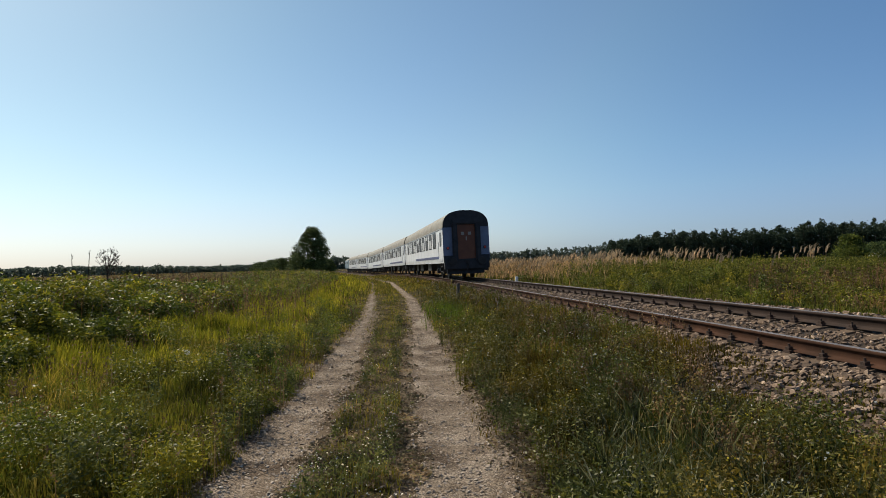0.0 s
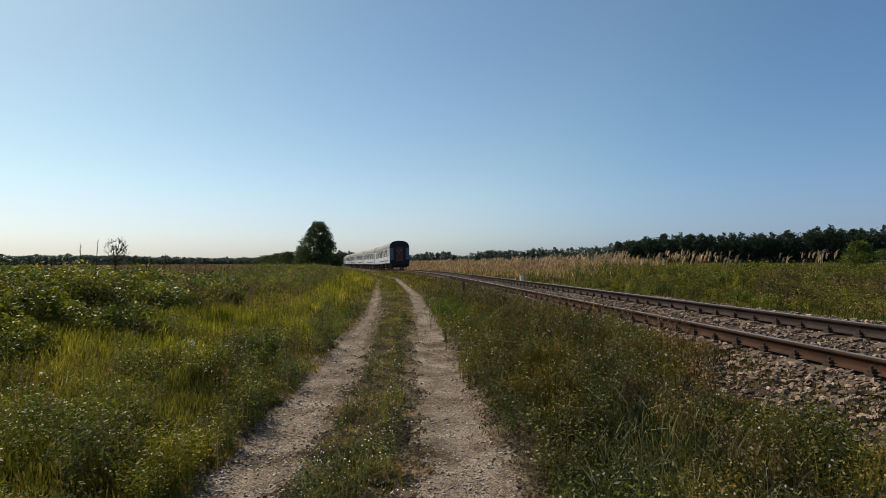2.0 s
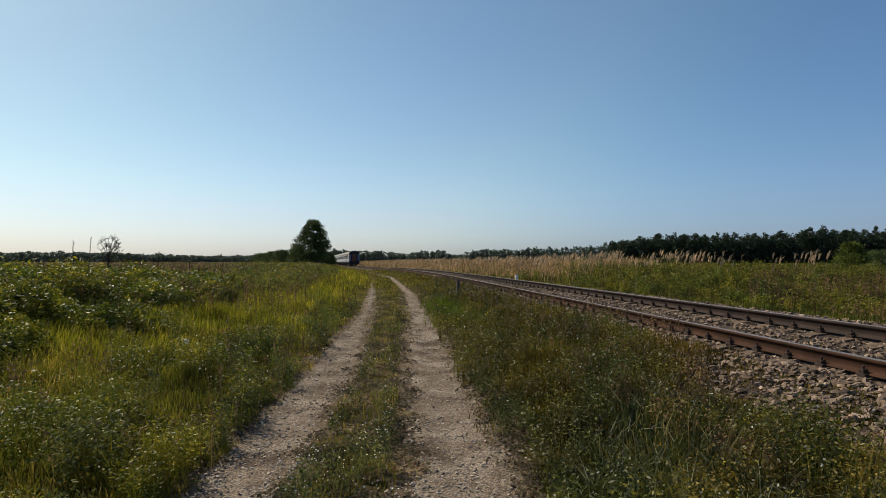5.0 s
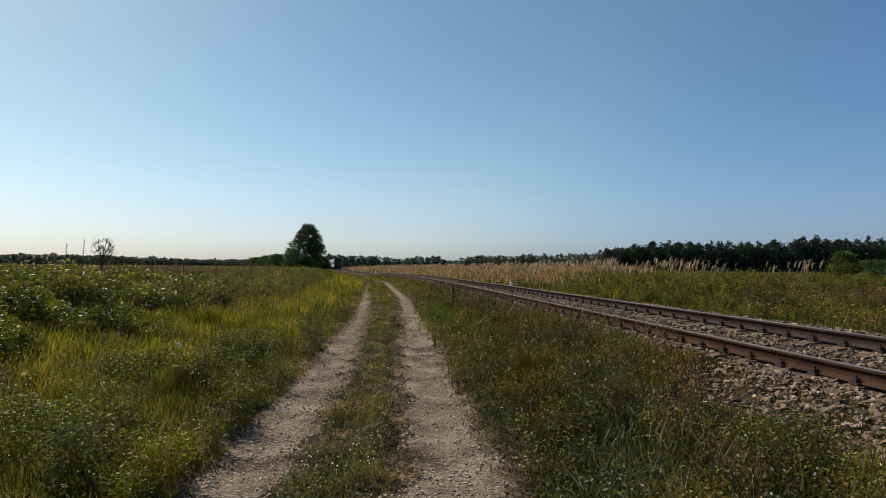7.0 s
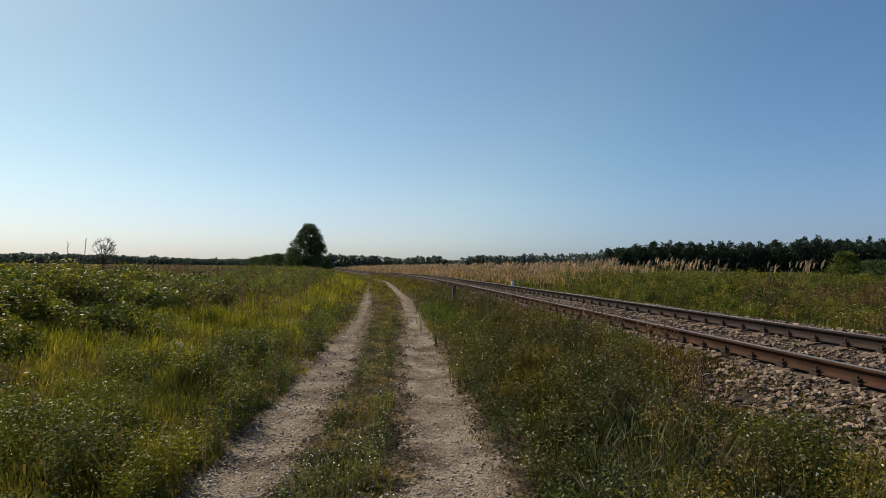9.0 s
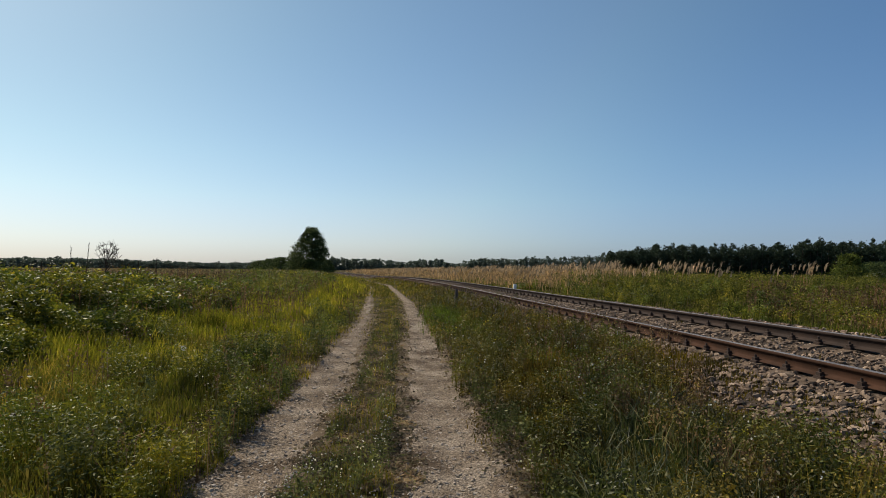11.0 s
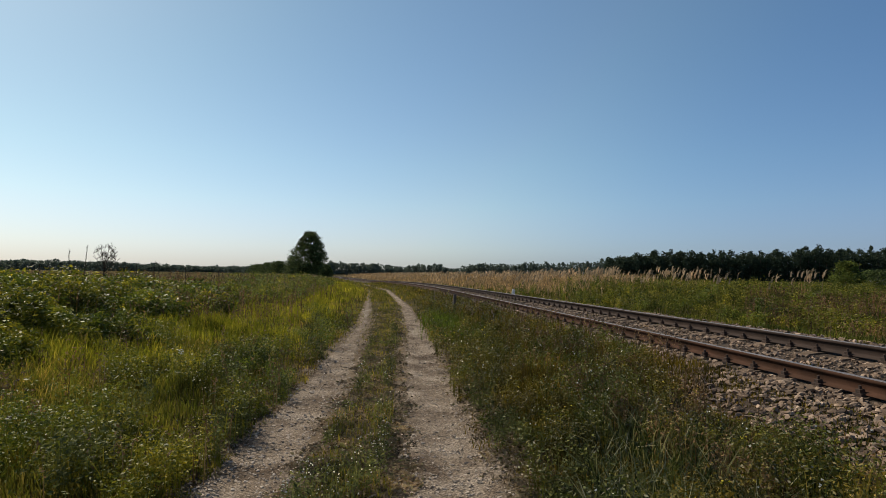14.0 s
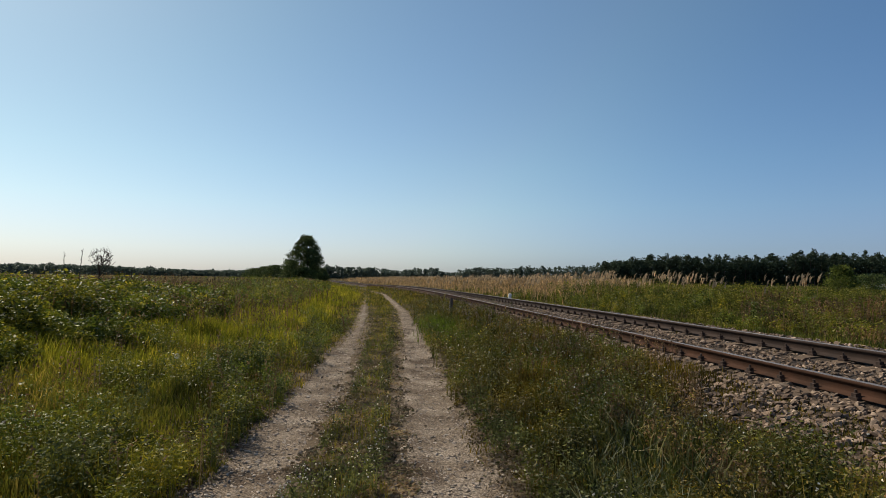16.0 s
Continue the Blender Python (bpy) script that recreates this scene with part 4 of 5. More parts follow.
def tree(name, x, y, h, w, kind, count, leaf, material, label, category, seed, lumps=9, sway=0.0, loose=0.26):
    rnd = np.random.RandomState(seed)
    z = float(ground_z(x, y))
    t = new(name)
    t.matrix_basis = pose(x, y, z)
    bm = bmesh.new()
    trunk(bm, 0, 0, 0, h, 0.014 * h + 0.03, random.Random(seed), 7)
    part("trunk", bm, M["bark"], t, "dark brown trunk and limbs")
    p = crown_leaves(rnd, np.array([0.0, 0, 0]), h, w, kind, count, leaf, lumps, sway, loose)
    v, f = leaves(p, rnd.uniform(0.6, 1.3, count) * leaf, rnd, 0.7, 1.5)
    put_mesh("crown", v, f, material, t)
    return tagged(t, label, category)


tree("lone_tree", -40.5, 172, 13.7, 6.4, "leafy", 30000, 0.23, M["tree_leaf"], "tall dark leafy tree standing alone at the field edge", "tree", 51, 110, 0.28, 0.17)
for i, (x, y, h, w) in enumerate(((-46.5, 176, 6.0, 3.4), (-42.2, 169, 3.2, 2.2), (-52.5, 180, 4.4, 4.2), (-57.0, 184, 3.9, 4.0), (-61.5, 188, 3.4, 4.0), (-42.6, 205, 4.6, 2.6), (-47.5, 215, 5.6, 3.5))):
    tree("bush", x, y, h, w, "leafy", 4200, 0.24, M["tree_leaf"], "dark green bush beside the lone tree", "bush", 60 + i)
tree("bush", 40.5, 57, 2.5, 1.6, "leafy", 6000, 0.10, M["bush_leaf"], "yellow-green bush on the bank above the track", "bush", 71, 120, 0.0, 0.36)
tree("bush", 44.5, 58, 1.7, 2.0, "leafy", 4000, 0.10, M["tree_leaf"], "low dark green bush on the bank", "bush", 72, 90, 0.0, 0.36)


def build_barn():
    x, y = 61.5, 76
    b = new("shed")
    b.matrix_basis = pose(x, y, float(ground_z(x, y)) - 0.45, 0, 0, -12)
    bm = boxed(-4, 4, -2, 2, 0, 0.85, 0.02)
    part("wall", bm, M["barn_wall"], b, "pale plastered wall")
    bm = bmesh.new()
    a = [bm.verts.new(c) for c in ((-4.3, -2.4, 0.82), (-4.3, 0, 1.25), (-4.3, 2.4, 0.82), (-4.3, 0, 1.15))]
    c = [bm.verts.new((4.3, v.co.y, v.co.z)) for v in a]
    bm.faces.new(a)
    bm.faces.new(c[::-1])
    for i in range(4):
        bm.faces.new((a[i], c[i], c[(i + 1) % 4], a[(i + 1) % 4]))
    part("roof", bm, M["barn_roof"], b, "grey sheet roof")
    part("door", boxed(-0.5, 0.5, -2.03, -1.98, 0.02, 0.75), M["barn_roof"], b, "grey sheet door")
    tagged(b, "low pale shed with grey roof beyond the bank", "shed")


build_barn()

# ---- grass and weeds ----


def polar(n, r0, r1, a0, a1, seed):
    """Points of the plan round the standpoint, thinning out with distance."""
    r = np.random.RandomState(seed)
    d = r0 * (r1 / r0) ** r.uniform(0, 1, n)
    a = np.radians(r.uniform(a0, a1, n))
    return d * np.sin(a), d * np.cos(a), d, r


def lane_masks(x, y):
    rr, lr = rut_x(RIGHT_RUT, y), rut_x(LEFT_RUT, y)
    s, u = beside(x, y)
    return rr, lr, s, u


def grown(x, y, r, height, width, lean):
    z = surface_z(x, y) - 0.01
    n = len(x)
    a = r.uniform(0, 6.28, n)
    k = lean * r.uniform(0.2, 1.0, n)
    le = np.stack([np.cos(a) * k, np.sin(a) * k], 1)
    return blades(np.stack([x, y, z], 1), height, width, le, r.uniform(0, 3.14, n))


def sow(name, n, r0, r1, a0, a1, seed, mask, height, width, lean, material, label, category="grass"):
    x, y, d, r = polar(n, r0, r1, a0, a1, seed)
    rr, lr, s, u = lane_masks(x, y)
    keep = mask(x, y, d, r, rr, lr, s, u)
    x, y, d = x[keep], y[keep], d[keep]
    h = height(x, y, d, r) * r.uniform(0.55, 1.15, len(x))
    w = width * (1 + d / 7.0) * r.uniform(0.7, 1.3, len(x))
    return stuff(name, grown(x, y, r, h, w, lean), material, label, category)


def not_rut(x, y, rr, lr, r, half=0.30):
    e = half * np.interp(y, [8, 26, 50], [1, 0.6, 0.45]) * (1 + 0.25 * r.normal(size=len(x)) + 0.8 * waves(x, y, 1.1, 91) + 0.6 * waves(x, y, 0.45, 92))
    return (np.abs(x - rr) > e) & (np.abs(x - lr) > e)


def in_left(x, lr):
    return x < lr - np.interp(y, [4, 10, 20], [0.40, 0.36, 0.25])


def in_verge(x, rr, u):
    return (x > rr + np.interp(y, [4, 9, 16], [0.46, 0.38, 0.28]) + 0.25 * waves(x, y, 1.0, 93)) & (u < grass_edge(beside(x, y)[0]))


def sunny_patch(x, y):
    """Bright yellow-green grass of the meadow."""
    near = np.exp(-(((x + 4.8) / 1.7) ** 2 + ((y - 8.3) / 1.2) ** 2))
    beyond = np.exp(-(((x - rut_x(LEFT_RUT, y) + 3.0) / 2.6) ** 2)) * smooth(8, 12, y)
    return smooth(5.6, 7.2, y + 0.8 * waves(x, y, 1.8, 20)) * smooth(-0.25, 0.25, 0.6 * waves(x, y, 9, 14) + 1.0 * near + 0.75 * beyond - 0.45 + 0.25 * waves(x, y, 1.6, 19))


def weed_bank(x, y):
    """Tall nettle and goldenrod thicket."""
    inside = -x - np.interp(y, [5, 8, 12, 18, 25], [5.2, 5.8, 5.9, 6.3, 7.4])
    return smooth(-0.5, 1.0, inside + 1.3 * waves(x, y, 2.6, 17)) * smooth(4.5, 7, y) * (1 - smooth(18, 28, y))


# the meadow left of the lane
sow("meadow_grass", 125000, 2.4, 90, -48, 0, 101,
    lambda x, y, d, r, rr, lr, s, u: in_left(x, lr) & not_rut(x, y, rr, lr, r) & (r.uniform(0, 1, len(x)) > sunny_patch(x, y)) & (r.uniform(0, 1, len(x)) > 0.5 * weed_bank(x, y)),
    lambda x, y, d, r: (0.11 + 0.22 * smooth(0.2, 2.2, rut_x(LEFT_RUT, y) - x) + 0.06 * waves(x, y, 1.2, 4)) * (0.35 + 0.9 * tussocks(x, y, 0.7, 11)), 0.0055, 0.5, M["grass"], "rough green meadow grass beside the lane")
sow("sunny_grass", 170000, 4.5, 80, -48, 0, 102,
    lambda x, y, d, r, rr, lr, s, u: in_left(x, lr - 0.2) & (r.uniform(0, 1, len(x)) < sunny_patch(x, y)) & (r.uniform(0, 1, len(x)) > 0.8 * weed_bank(x, y)),
    lambda x, y, d, r: (0.38 + 0.1 * waves(x, y, 2, 5)) * (0.5 + 0.75 * tussocks(x, y, 0.8, 21)), 0.005, 0.45, M["sunny_grass"], "sunlit yellow-green meadow grass")
# field beyond the bank
sow("field_grass", 24000, 14, 300, 8, 52, 111,
    lambda x, y, d, r, rr, lr, s, u: (u > 11),
    lambda x, y, d, r: 0.20 + 0.05 * waves(x, y, 6, 9), 0.009, 0.5, M["bank"], "short grass of the field beyond the bank")
# the meadow and verge go on behind
sow("meadow_grass", 26000, 1.6, 22, 50, 310, 110,
    lambda x, y, d, r, rr, lr, s, u: (u < -2.7) & ((np.abs(x - rr) > 0.4) & (np.abs(x - lr) > 0.4)),
    lambda x, y, d, r: 0.22 + 0.08 * waves(x, y, 1.2, 4), 0.009, 0.5, M["grass"], "rough green grass round the lane")
# strip between the wheel tracks
sow("middle_grass", 60000, 2.6, 60, -40, 10, 103,
    lambda x, y, d, r, rr, lr, s, u: (x > lr + 0.42) & (x < rr - 0.5) & not_rut(x, y, rr, lr, r, 0.42) & (tussocks(x, y, 0.42, 31) > 0.3 * r.uniform(0, 1, len(x))) & (waves(x, y * 0.6, 0.9, 23) > -0.55 + 0.3 * r.normal(size=len(x))),
    lambda x, y, d, r: (0.11 + 0.05 * waves(x, y, 0.8, 6)) * (0.25 + 1.3 * tussocks(x, y, 0.42, 31)), 0.0045, 0.6, M["grass"], "low dry grass between the wheel tracks")
# the lane's far stretch is mostly grown over
sow("middle_grass", 60000, 13, 120, -30, 6, 113,
    lambda x, y, d, r, rr, lr, s, u: (x > lr - 0.9) & (x < rr + 1.6) & (np.abs(x - rr) > 0.26 * np.interp(y, [12, 40], [1, 0.7])) & (np.abs(x - lr) > 0.2 * r.uniform(0, 1, len(x))),
    lambda x, y, d, r: (0.08 + 0.1 * smooth(0.3, 1.0, np.minimum(np.abs(x - rut_x(RIGHT_RUT, y)), np.abs(x - rut_x(LEFT_RUT, y))))) * (0.5 + 0.8 * tussocks(x, y, 0.7, 36)), 0.004, 0.7, M["grass"], "low grass grown over the far lane")
# verge between the lane and the line
sow("verge_grass", 160000, 2.4, 90, -12, 50, 104,
    lambda x, y, d, r, rr, lr, s, u: in_verge(x, rr, u) & (r.uniform(0, 1, len(x)) < 0.12 + 0.88 * smooth(0.2, 1.1, x - rr)),
    lambda x, y, d, r: (0.3 + 0.75 * tussocks(x, y, 0.8, 41)) * (0.07 + 0.29 * smooth(0.25, 1.6, x - rut_x(RIGHT_RUT, y)) + 0.08 * waves(x, y, 1.1, 7)) * (1 - 0.75 * smooth(-1.9, 0.0, beside(x, y)[1] - grass_edge(beside(x, y)[0])) * (1 - 0.75 * smooth(7.0, 9.0, beside(x, y)[0]))), 0.0055, 0.5, M["verge"], "dark grass and weeds on the verge by the railway")
sow("verge_grass", 36000, 32, 220, -26, 6, 114,
    lambda x, y, d, r, rr, lr, s, u: (u < -1.7) & (x > lr - 6) & (np.abs(x - rr) > 0.25 * (1 - smooth(40, 70, y))),
    lambda x, y, d, r: 0.24 + 0.08 * waves(x, y, 3, 13), 0.0055, 0.6, M["grass"], "rough olive grass between the far lane and the railway")
# long pale blades at the foot of the ballast
sow("long_grass", 7000, 3.0, 8.0, 14, 46, 105,
    lambda x, y, d, r, rr, lr, s, u: (u < -3.0) & (u > -5.3) & (tussocks(x, y, 0.6, 33) > 0.35),
    lambda x, y, d, r: 0.28 + 0.22 * tussocks(x, y, 0.6, 33), 0.0075, 0.95, M["pale_blade"], "long arching pale grass at the ballast edge")
# bank beyond the line
sow("bank_grass", 120000, 7, 130, -14, 52, 106,
    lambda x, y, d, r, rr, lr, s, u: (u > 1.75) & (u < 26),
    lambda x, y, d, r: np.interp(beside(x, y)[1], [1.7, 3, 5, 9, 12], [0.08, 0.16, 0.32, 0.36, 0.30]) * (0.45 + 1.0 * tussocks(x, y, 1.1, 51)) + 0.08 * waves(x, y, 2, 9), 0.0065, 0.45, M["bank"], "green grass on the bank beyond the track")


def dry_part(x, y):
    s, u = beside(x, y)
    return smooth(26, 44, s + 5 * waves(x, y, 7, 44)) * smooth(3.6, 5.0, u)


sow("reed_grass", 130000, 18, 260, -22, 42, 107,
    lambda x, y, d, r, rr, lr, s, u: (u > 3.4) & (u < np.interp(s, [28, 60, 130], [9, 26, 60])) & (r.uniform(0, 1, len(x)) < dry_part(x, y)),
    lambda x, y, d, r: 0.85 + 0.2 * waves(x, y, 5, 10) + 0.35 * smooth(60, 120, d), 0.0055, 0.6, M["dry"], "golden dry reed grass on the bank")
sow("heath_grass", 70000, 14, 260, -48, 2, 108,
    lambda x, y, d, r, rr, lr, s, u: (x < lr - 3.5) & (r.uniform(0, 1, len(x)) < smooth(34, 52, d + 6 * waves(x, y, 8, 3)) * (1 - 0.85 * smooth(-0.36, -0.26, x / y) * (1 - smooth(60, 90, d)))),
    lambda x, y, d, r: (0.6 + 0.15 * waves(x, y, 5, 12)) * (0.6 + 0.6 * tussocks(x, y, 1.6, 61)), 0.0055, 0.45, M["heath"], "dry pinkish meadow grass stretching to the woods")


def plumes(n, s0, s1, u0, u1, size, seed):
    """Feathery seed heads over the bank's crest."""
    r = np.random.RandomState(seed)
    s = s0 + (s1 - s0) * r.uniform(0, 1, n) ** 1.3
    u = r.uniform(u0, u1, n)
    keep = waves(s, u, 4, 78) > 0.12 + 0.10 * r.normal(size=n)
    s, u = s[keep], u[keep]
    p = along(s, u, 0)
    p[:, 2] = ground_z(p[:, 0], p[:, 1])
    n = len(p)
    h = r.uniform(0.75, 1.15, n)
    le = np.stack([0.12 + r.normal(0, 0.07, n), r.normal(0, 0.08, n)], 1)
    st = blades(p, h, np.full(n, 0.008 * size), le, r.uniform(-0.4, 0.4, n))
    ob = stuff("reed_stalks", st, M["dry"], "thin stalks of tall reed grass", "grass")
    tip = p + np.stack([le[:, 0] * h * 0.85, le[:, 1] * h * 0.85, h * 0.86], 1)
    made = []
    for k in range(3):
        made.append(blades(tip - np.array([0, 0, 0.03 * k]), r.uniform(0.16, 0.28, n) * size ** 0.5, r.uniform(0.03, 0.05, n) * size, np.stack([0.55 + r.normal(0, 0.2, n), r.normal(0, 0.2, n)], 1), r.uniform(-0.6, 0.6, n)))
    stuff("reed_plumes", join(*made), M["plume"], "pale feathery plumes of tall reed grass", "grass")


plumes(900, 17, 60, 6.4, 8.6, 1.0, 77)
plumes(2600, 36, 170, 4.5, 12, 2.0, 79)


def forbs(name, n, r0, r1, a0, a1, seed, mask, height, leaf, per, material, label, category="weeds", shape=None, mound=0.7, crown=0.0, bare=0.0):
    """Leafy plants: upright stem with many small leaves."""
    x, y, d, r = polar(n, r0, r1, a0, a1, seed)
    rr, lr, s, u = lane_masks(x, y)
    keep = mask(x, y, d, r, rr, lr, s, u)
    x, y, d = x[keep], y[keep], d[keep]
    n = len(x)
    z = surface_z(x, y)
    h = height * r.uniform(0.5, 1.2, n) * (1 + 0.55 * waves(x, y, 2.4, seed))
    rise = tussocks(x, y, mound, seed)
    h *= np.where(rise > bare, 0.42 + 0.95 * rise, 0.25)
    if shape is not None:
        h *= 0.35 + 0.65 * shape(x, y)
    ang, k = r.uniform(0, 6.28, n), r.uniform(0, 0.3, n)
    le = np.stack([np.cos(ang) * k, np.sin(ang) * k], 1)
    base = np.stack([x, y, z - 0.01], 1)
    stems = blades(base, h, 0.005 * (1 + d / 7), le, r.uniform(0, 3.14, n))
    t = crown + (1 - crown) * r.uniform(0.02, 1.0, (n, per)) ** 0.75
    c = base[:, None, :] + np.stack([le[:, 0:1] * h[:, None] * t ** 1.6, le[:, 1:2] * h[:, None] * t ** 1.6, h[:, None] * t * 0.97], 2)
    spread = (0.10 * h + leaf)[:, None, None] * np.array([1, 1, 0.25])
    c = (c + r.normal(size=(n, per, 3)) * spread).reshape(-1, 3)
    size = np.repeat(leaf * (1 + d / 16), per) * r.uniform(0.6, 1.4, n * per)
    lv = leaves(c, size, r, 0.55, 2.6)
    ob = stuff(name, join(stems, lv), material, label, category)
    return base, h, le, d, r


weed_tops = forbs("tall_weeds", 18000, 6, 32, -52, -14, 201,
                  lambda x, y, d, r, rr, lr, s, u: (x < lr - 1.5) & (r.uniform(0, 1, len(x)) < weed_bank(x, y)), 0.56, 0.0185, 28, M["forb"], "tall leafy nettles and weeds in the meadow", shape=weed_bank, mound=1.5, crown=0.4, bare=0.38)
forbs("far_weeds", 7000, 20, 80, -34, -6, 208,
      lambda x, y, d, r, rr, lr, s, u: (x < lr - 3.0) & (x > lr - 20) & (r.uniform(0, 1, len(x)) < 0.85 * smooth(-0.42, -0.30, x / y)), 0.62, 0.011, 30, M["forb"], "tall green weeds along the far side of the meadow", mound=2.2, crown=0.3, bare=0.4)
forbs("meadow_weeds", 10000, 2.6, 22, -48, -8, 202,
      lambda x, y, d, r, rr, lr, s, u: in_left(x, lr - 0.1) & (waves(x, y, 1.6, 51) > -0.1) & (r.uniform(0, 1, len(x)) > 0.92 * sunny_patch(x, y)), 0.36, 0.009, 27, M["forb"], "low leafy weeds among the meadow grass", mound=0.9, crown=0.3, bare=0.4)
verge_tops = forbs("verge_weeds", 11000, 2.6, 30, -4, 46, 203,
                   lambda x, y, d, r, rr, lr, s, u: in_verge(x, rr + 0.1, u + np.interp(s, [7, 9.5], [1.45, 0.35])) & (waves(x, y, 1.5, 52) > -0.2) & (r.uniform(0, 1, len(x)) < np.interp(d, [4, 8], [0.4, 1])), 0.40, 0.0095, 30, M["verge_leaf"], "leafy green weeds on the verge", mound=0.9, crown=0.3, bare=0.4)
bank_tops = forbs("bank_weeds", 13000, 8, 55, 4, 52, 204,
                  lambda x, y, d, r, rr, lr, s, u: (u > 4.0) & (u < 14) & (r.uniform(0, 1, len(x)) > dry_part(x, y)), 0.46, 0.0115, 23, M["bank"], "leafy weeds on the bank", mound=2.0, crown=0.35, bare=0.4)
forbs("bramble_clumps", 5200, 9, 48, 2, 52, 209,
      lambda x, y, d, r, rr, lr, s, u: (u > 3.6) & (u < 8.5) & (tussocks(x, y, 2.6, 209) > 0.45) & (waves(x, y, 9, 55) > -0.25) & (r.uniform(0, 1, len(x)) > dry_part(x, y)), 0.62, 0.0115, 40, M["forb"], "dark green bramble clumps on the bank", mound=2.6, crown=0.35)
forbs("edge_weeds", 5200, 3.4, 18, -36, -6, 206,
      lambda x, y, d, r, rr, lr, s, u: (x < lr - 0.32) & (x > lr - 1.5) & (waves(x, y, 1.3, 53) > 0.2), 0.40, 0.011, 28, M["mugwort"], "grey-green mugwort along the lane's edge", mound=0.8)
forbs("edge_weeds", 3000, 3.4, 16, -6, 20, 207,
      lambda x, y, d, r, rr, lr, s, u: (x > rr + 0.4) & (x < rr + 1.1) & (waves(x, y, 1.0, 54) > 0.25), 0.24, 0.010, 22, M["mugwort"], "grey-green weeds along the lane's edge")
middle_tops = forbs("middle_weeds", 4200, 2.8, 16, -40, 6, 205,
                    lambda x, y, d, r, rr, lr, s, u: (x > lr + 0.46) & (x < rr - 0.52) & (waves(x, y * 0.6, 0.9, 23) > -0.05), 0.24, 0.010, 16, M["mugwort"], "low weeds between the wheel tracks")


def seed_stalks(name, n, r0, r1, a0, a1, seed, mask, height, material, label):
    """Thin stalks with narrow brown seed heads."""
    x, y, d, r = polar(n, r0, r1, a0, a1, seed)
    rr, lr, s, u = lane_masks(x, y)
    keep = mask(x, y, d, r, rr, lr, s, u)
    x, y, d = x[keep], y[keep], d[keep]
    n = len(x)
    p = np.stack([x, y, surface_z(x, y)], 1)
    h = height * r.uniform(0.6, 1.25, n)
    le = r.normal(0, 0.10, (n, 2))
    st = blades(p, h, 0.0035 * (1 + d / 6), le, r.uniform(0, 3.14, n))
    k = 6
    t = r.uniform(0.6, 1.0, (n, k))
    c = p[:, None, :] + np.stack([le[:, 0:1] * h[:, None] * t ** 1.8, le[:, 1:2] * h[:, None] * t ** 1.8, h[:, None] * t * 0.97], 2) + r.normal(0, 0.012, (n, k, 3))
    lv = leaves(c.reshape(-1, 3), np.repeat(0.010 * (1 + d / 10), k), r, 1.0, 2.2)
    stuff(name, join(st, lv), material, label, "weeds")


seed_stalks("sorrel_stalks", 3600, 4, 26, 6, 40, 301, lambda x, y, d, r, rr, lr, s, u: (u > -3.9) & (u < grass_edge(s) + 0.15) & (waves(x, y, 1.8, 61) > -0.1), 0.42, M["brown_seed"], "reddish brown sorrel stalks beside the rails")
seed_stalks("brown_stalks", 1500, 4, 34, -46, 0, 302, lambda x, y, d, r, rr, lr, s, u: in_left(x, lr) & (waves(x, y, 2.2, 62) > 0.05), 0.5, M["brown_seed"], "thin brown seed stalks in the meadow")
seed_stalks("brown_stalks", 3000, 12, 44, -44, -8, 303, lambda x, y, d, r, rr, lr, s, u: (x < lr - 2) & (waves(x, y, 4, 66) > 0.0), 0.75, M["brown_seed"], "tall brown dock stalks in the meadow")
seed_stalks("red_weeds", 6500, 8, 26, 28, 50, 304, lambda x, y, d, r, rr, lr, s, u: (u > 3.2) & (u < 8) & (waves(x, y, 3, 63) > -0.15), 0.55, M["brown_seed"], "reddish dry weeds on the lower bank")


def flowers(name, tops, share, size, material, label, count=3, seed=1, near=40.0, where=None):
    base, h, le, d, _ = tops
    r = np.random.RandomState(seed)
    keep = (r.uniform(0, 1, len(base)) < share) & (d < near)
    if where is not None:
        keep &= where(base[:, 0], base[:, 1])
    base, h, le, d = base[keep], h[keep], le[keep], d[keep]
    n = len(base)
    tip = base + np.stack([le[:, 0] * h, le[:, 1] * h, h * 1.02], 1)
    c = (tip[:, None, :] + r.normal(0, 1, (n, count, 3)) * np.array([0.03, 0.03, 0.02])).reshape(-1, 3)
    made = [leaves(c, np.repeat(size * (1 + d / 14), count) * r.uniform(0.7, 1.2, len(c)), r, 0.3, 1.1) for _ in range(2)]
    stuff(name, join(*made), material, label, "flowers")


flowers("white_flowers", middle_tops, 0.5, 0.009, M["petal"], "small white fluffy flower heads between the wheel tracks", 3, 1, 9)
flowers("white_flowers", verge_tops, 0.05, 0.012, M["petal"], "small white daisies on the verge", 2, 2, 12)
flowers("yellow_flowers", verge_tops, 0.06, 0.010, M["yellow_petal"], "small yellow flowers among the verge weeds", 4, 3, 30)
flowers("yellow_flowers", weed_tops, 0.045, 0.022, M["yellow_petal"], "yellow flower heads on tall weeds", 7, 4, 40)


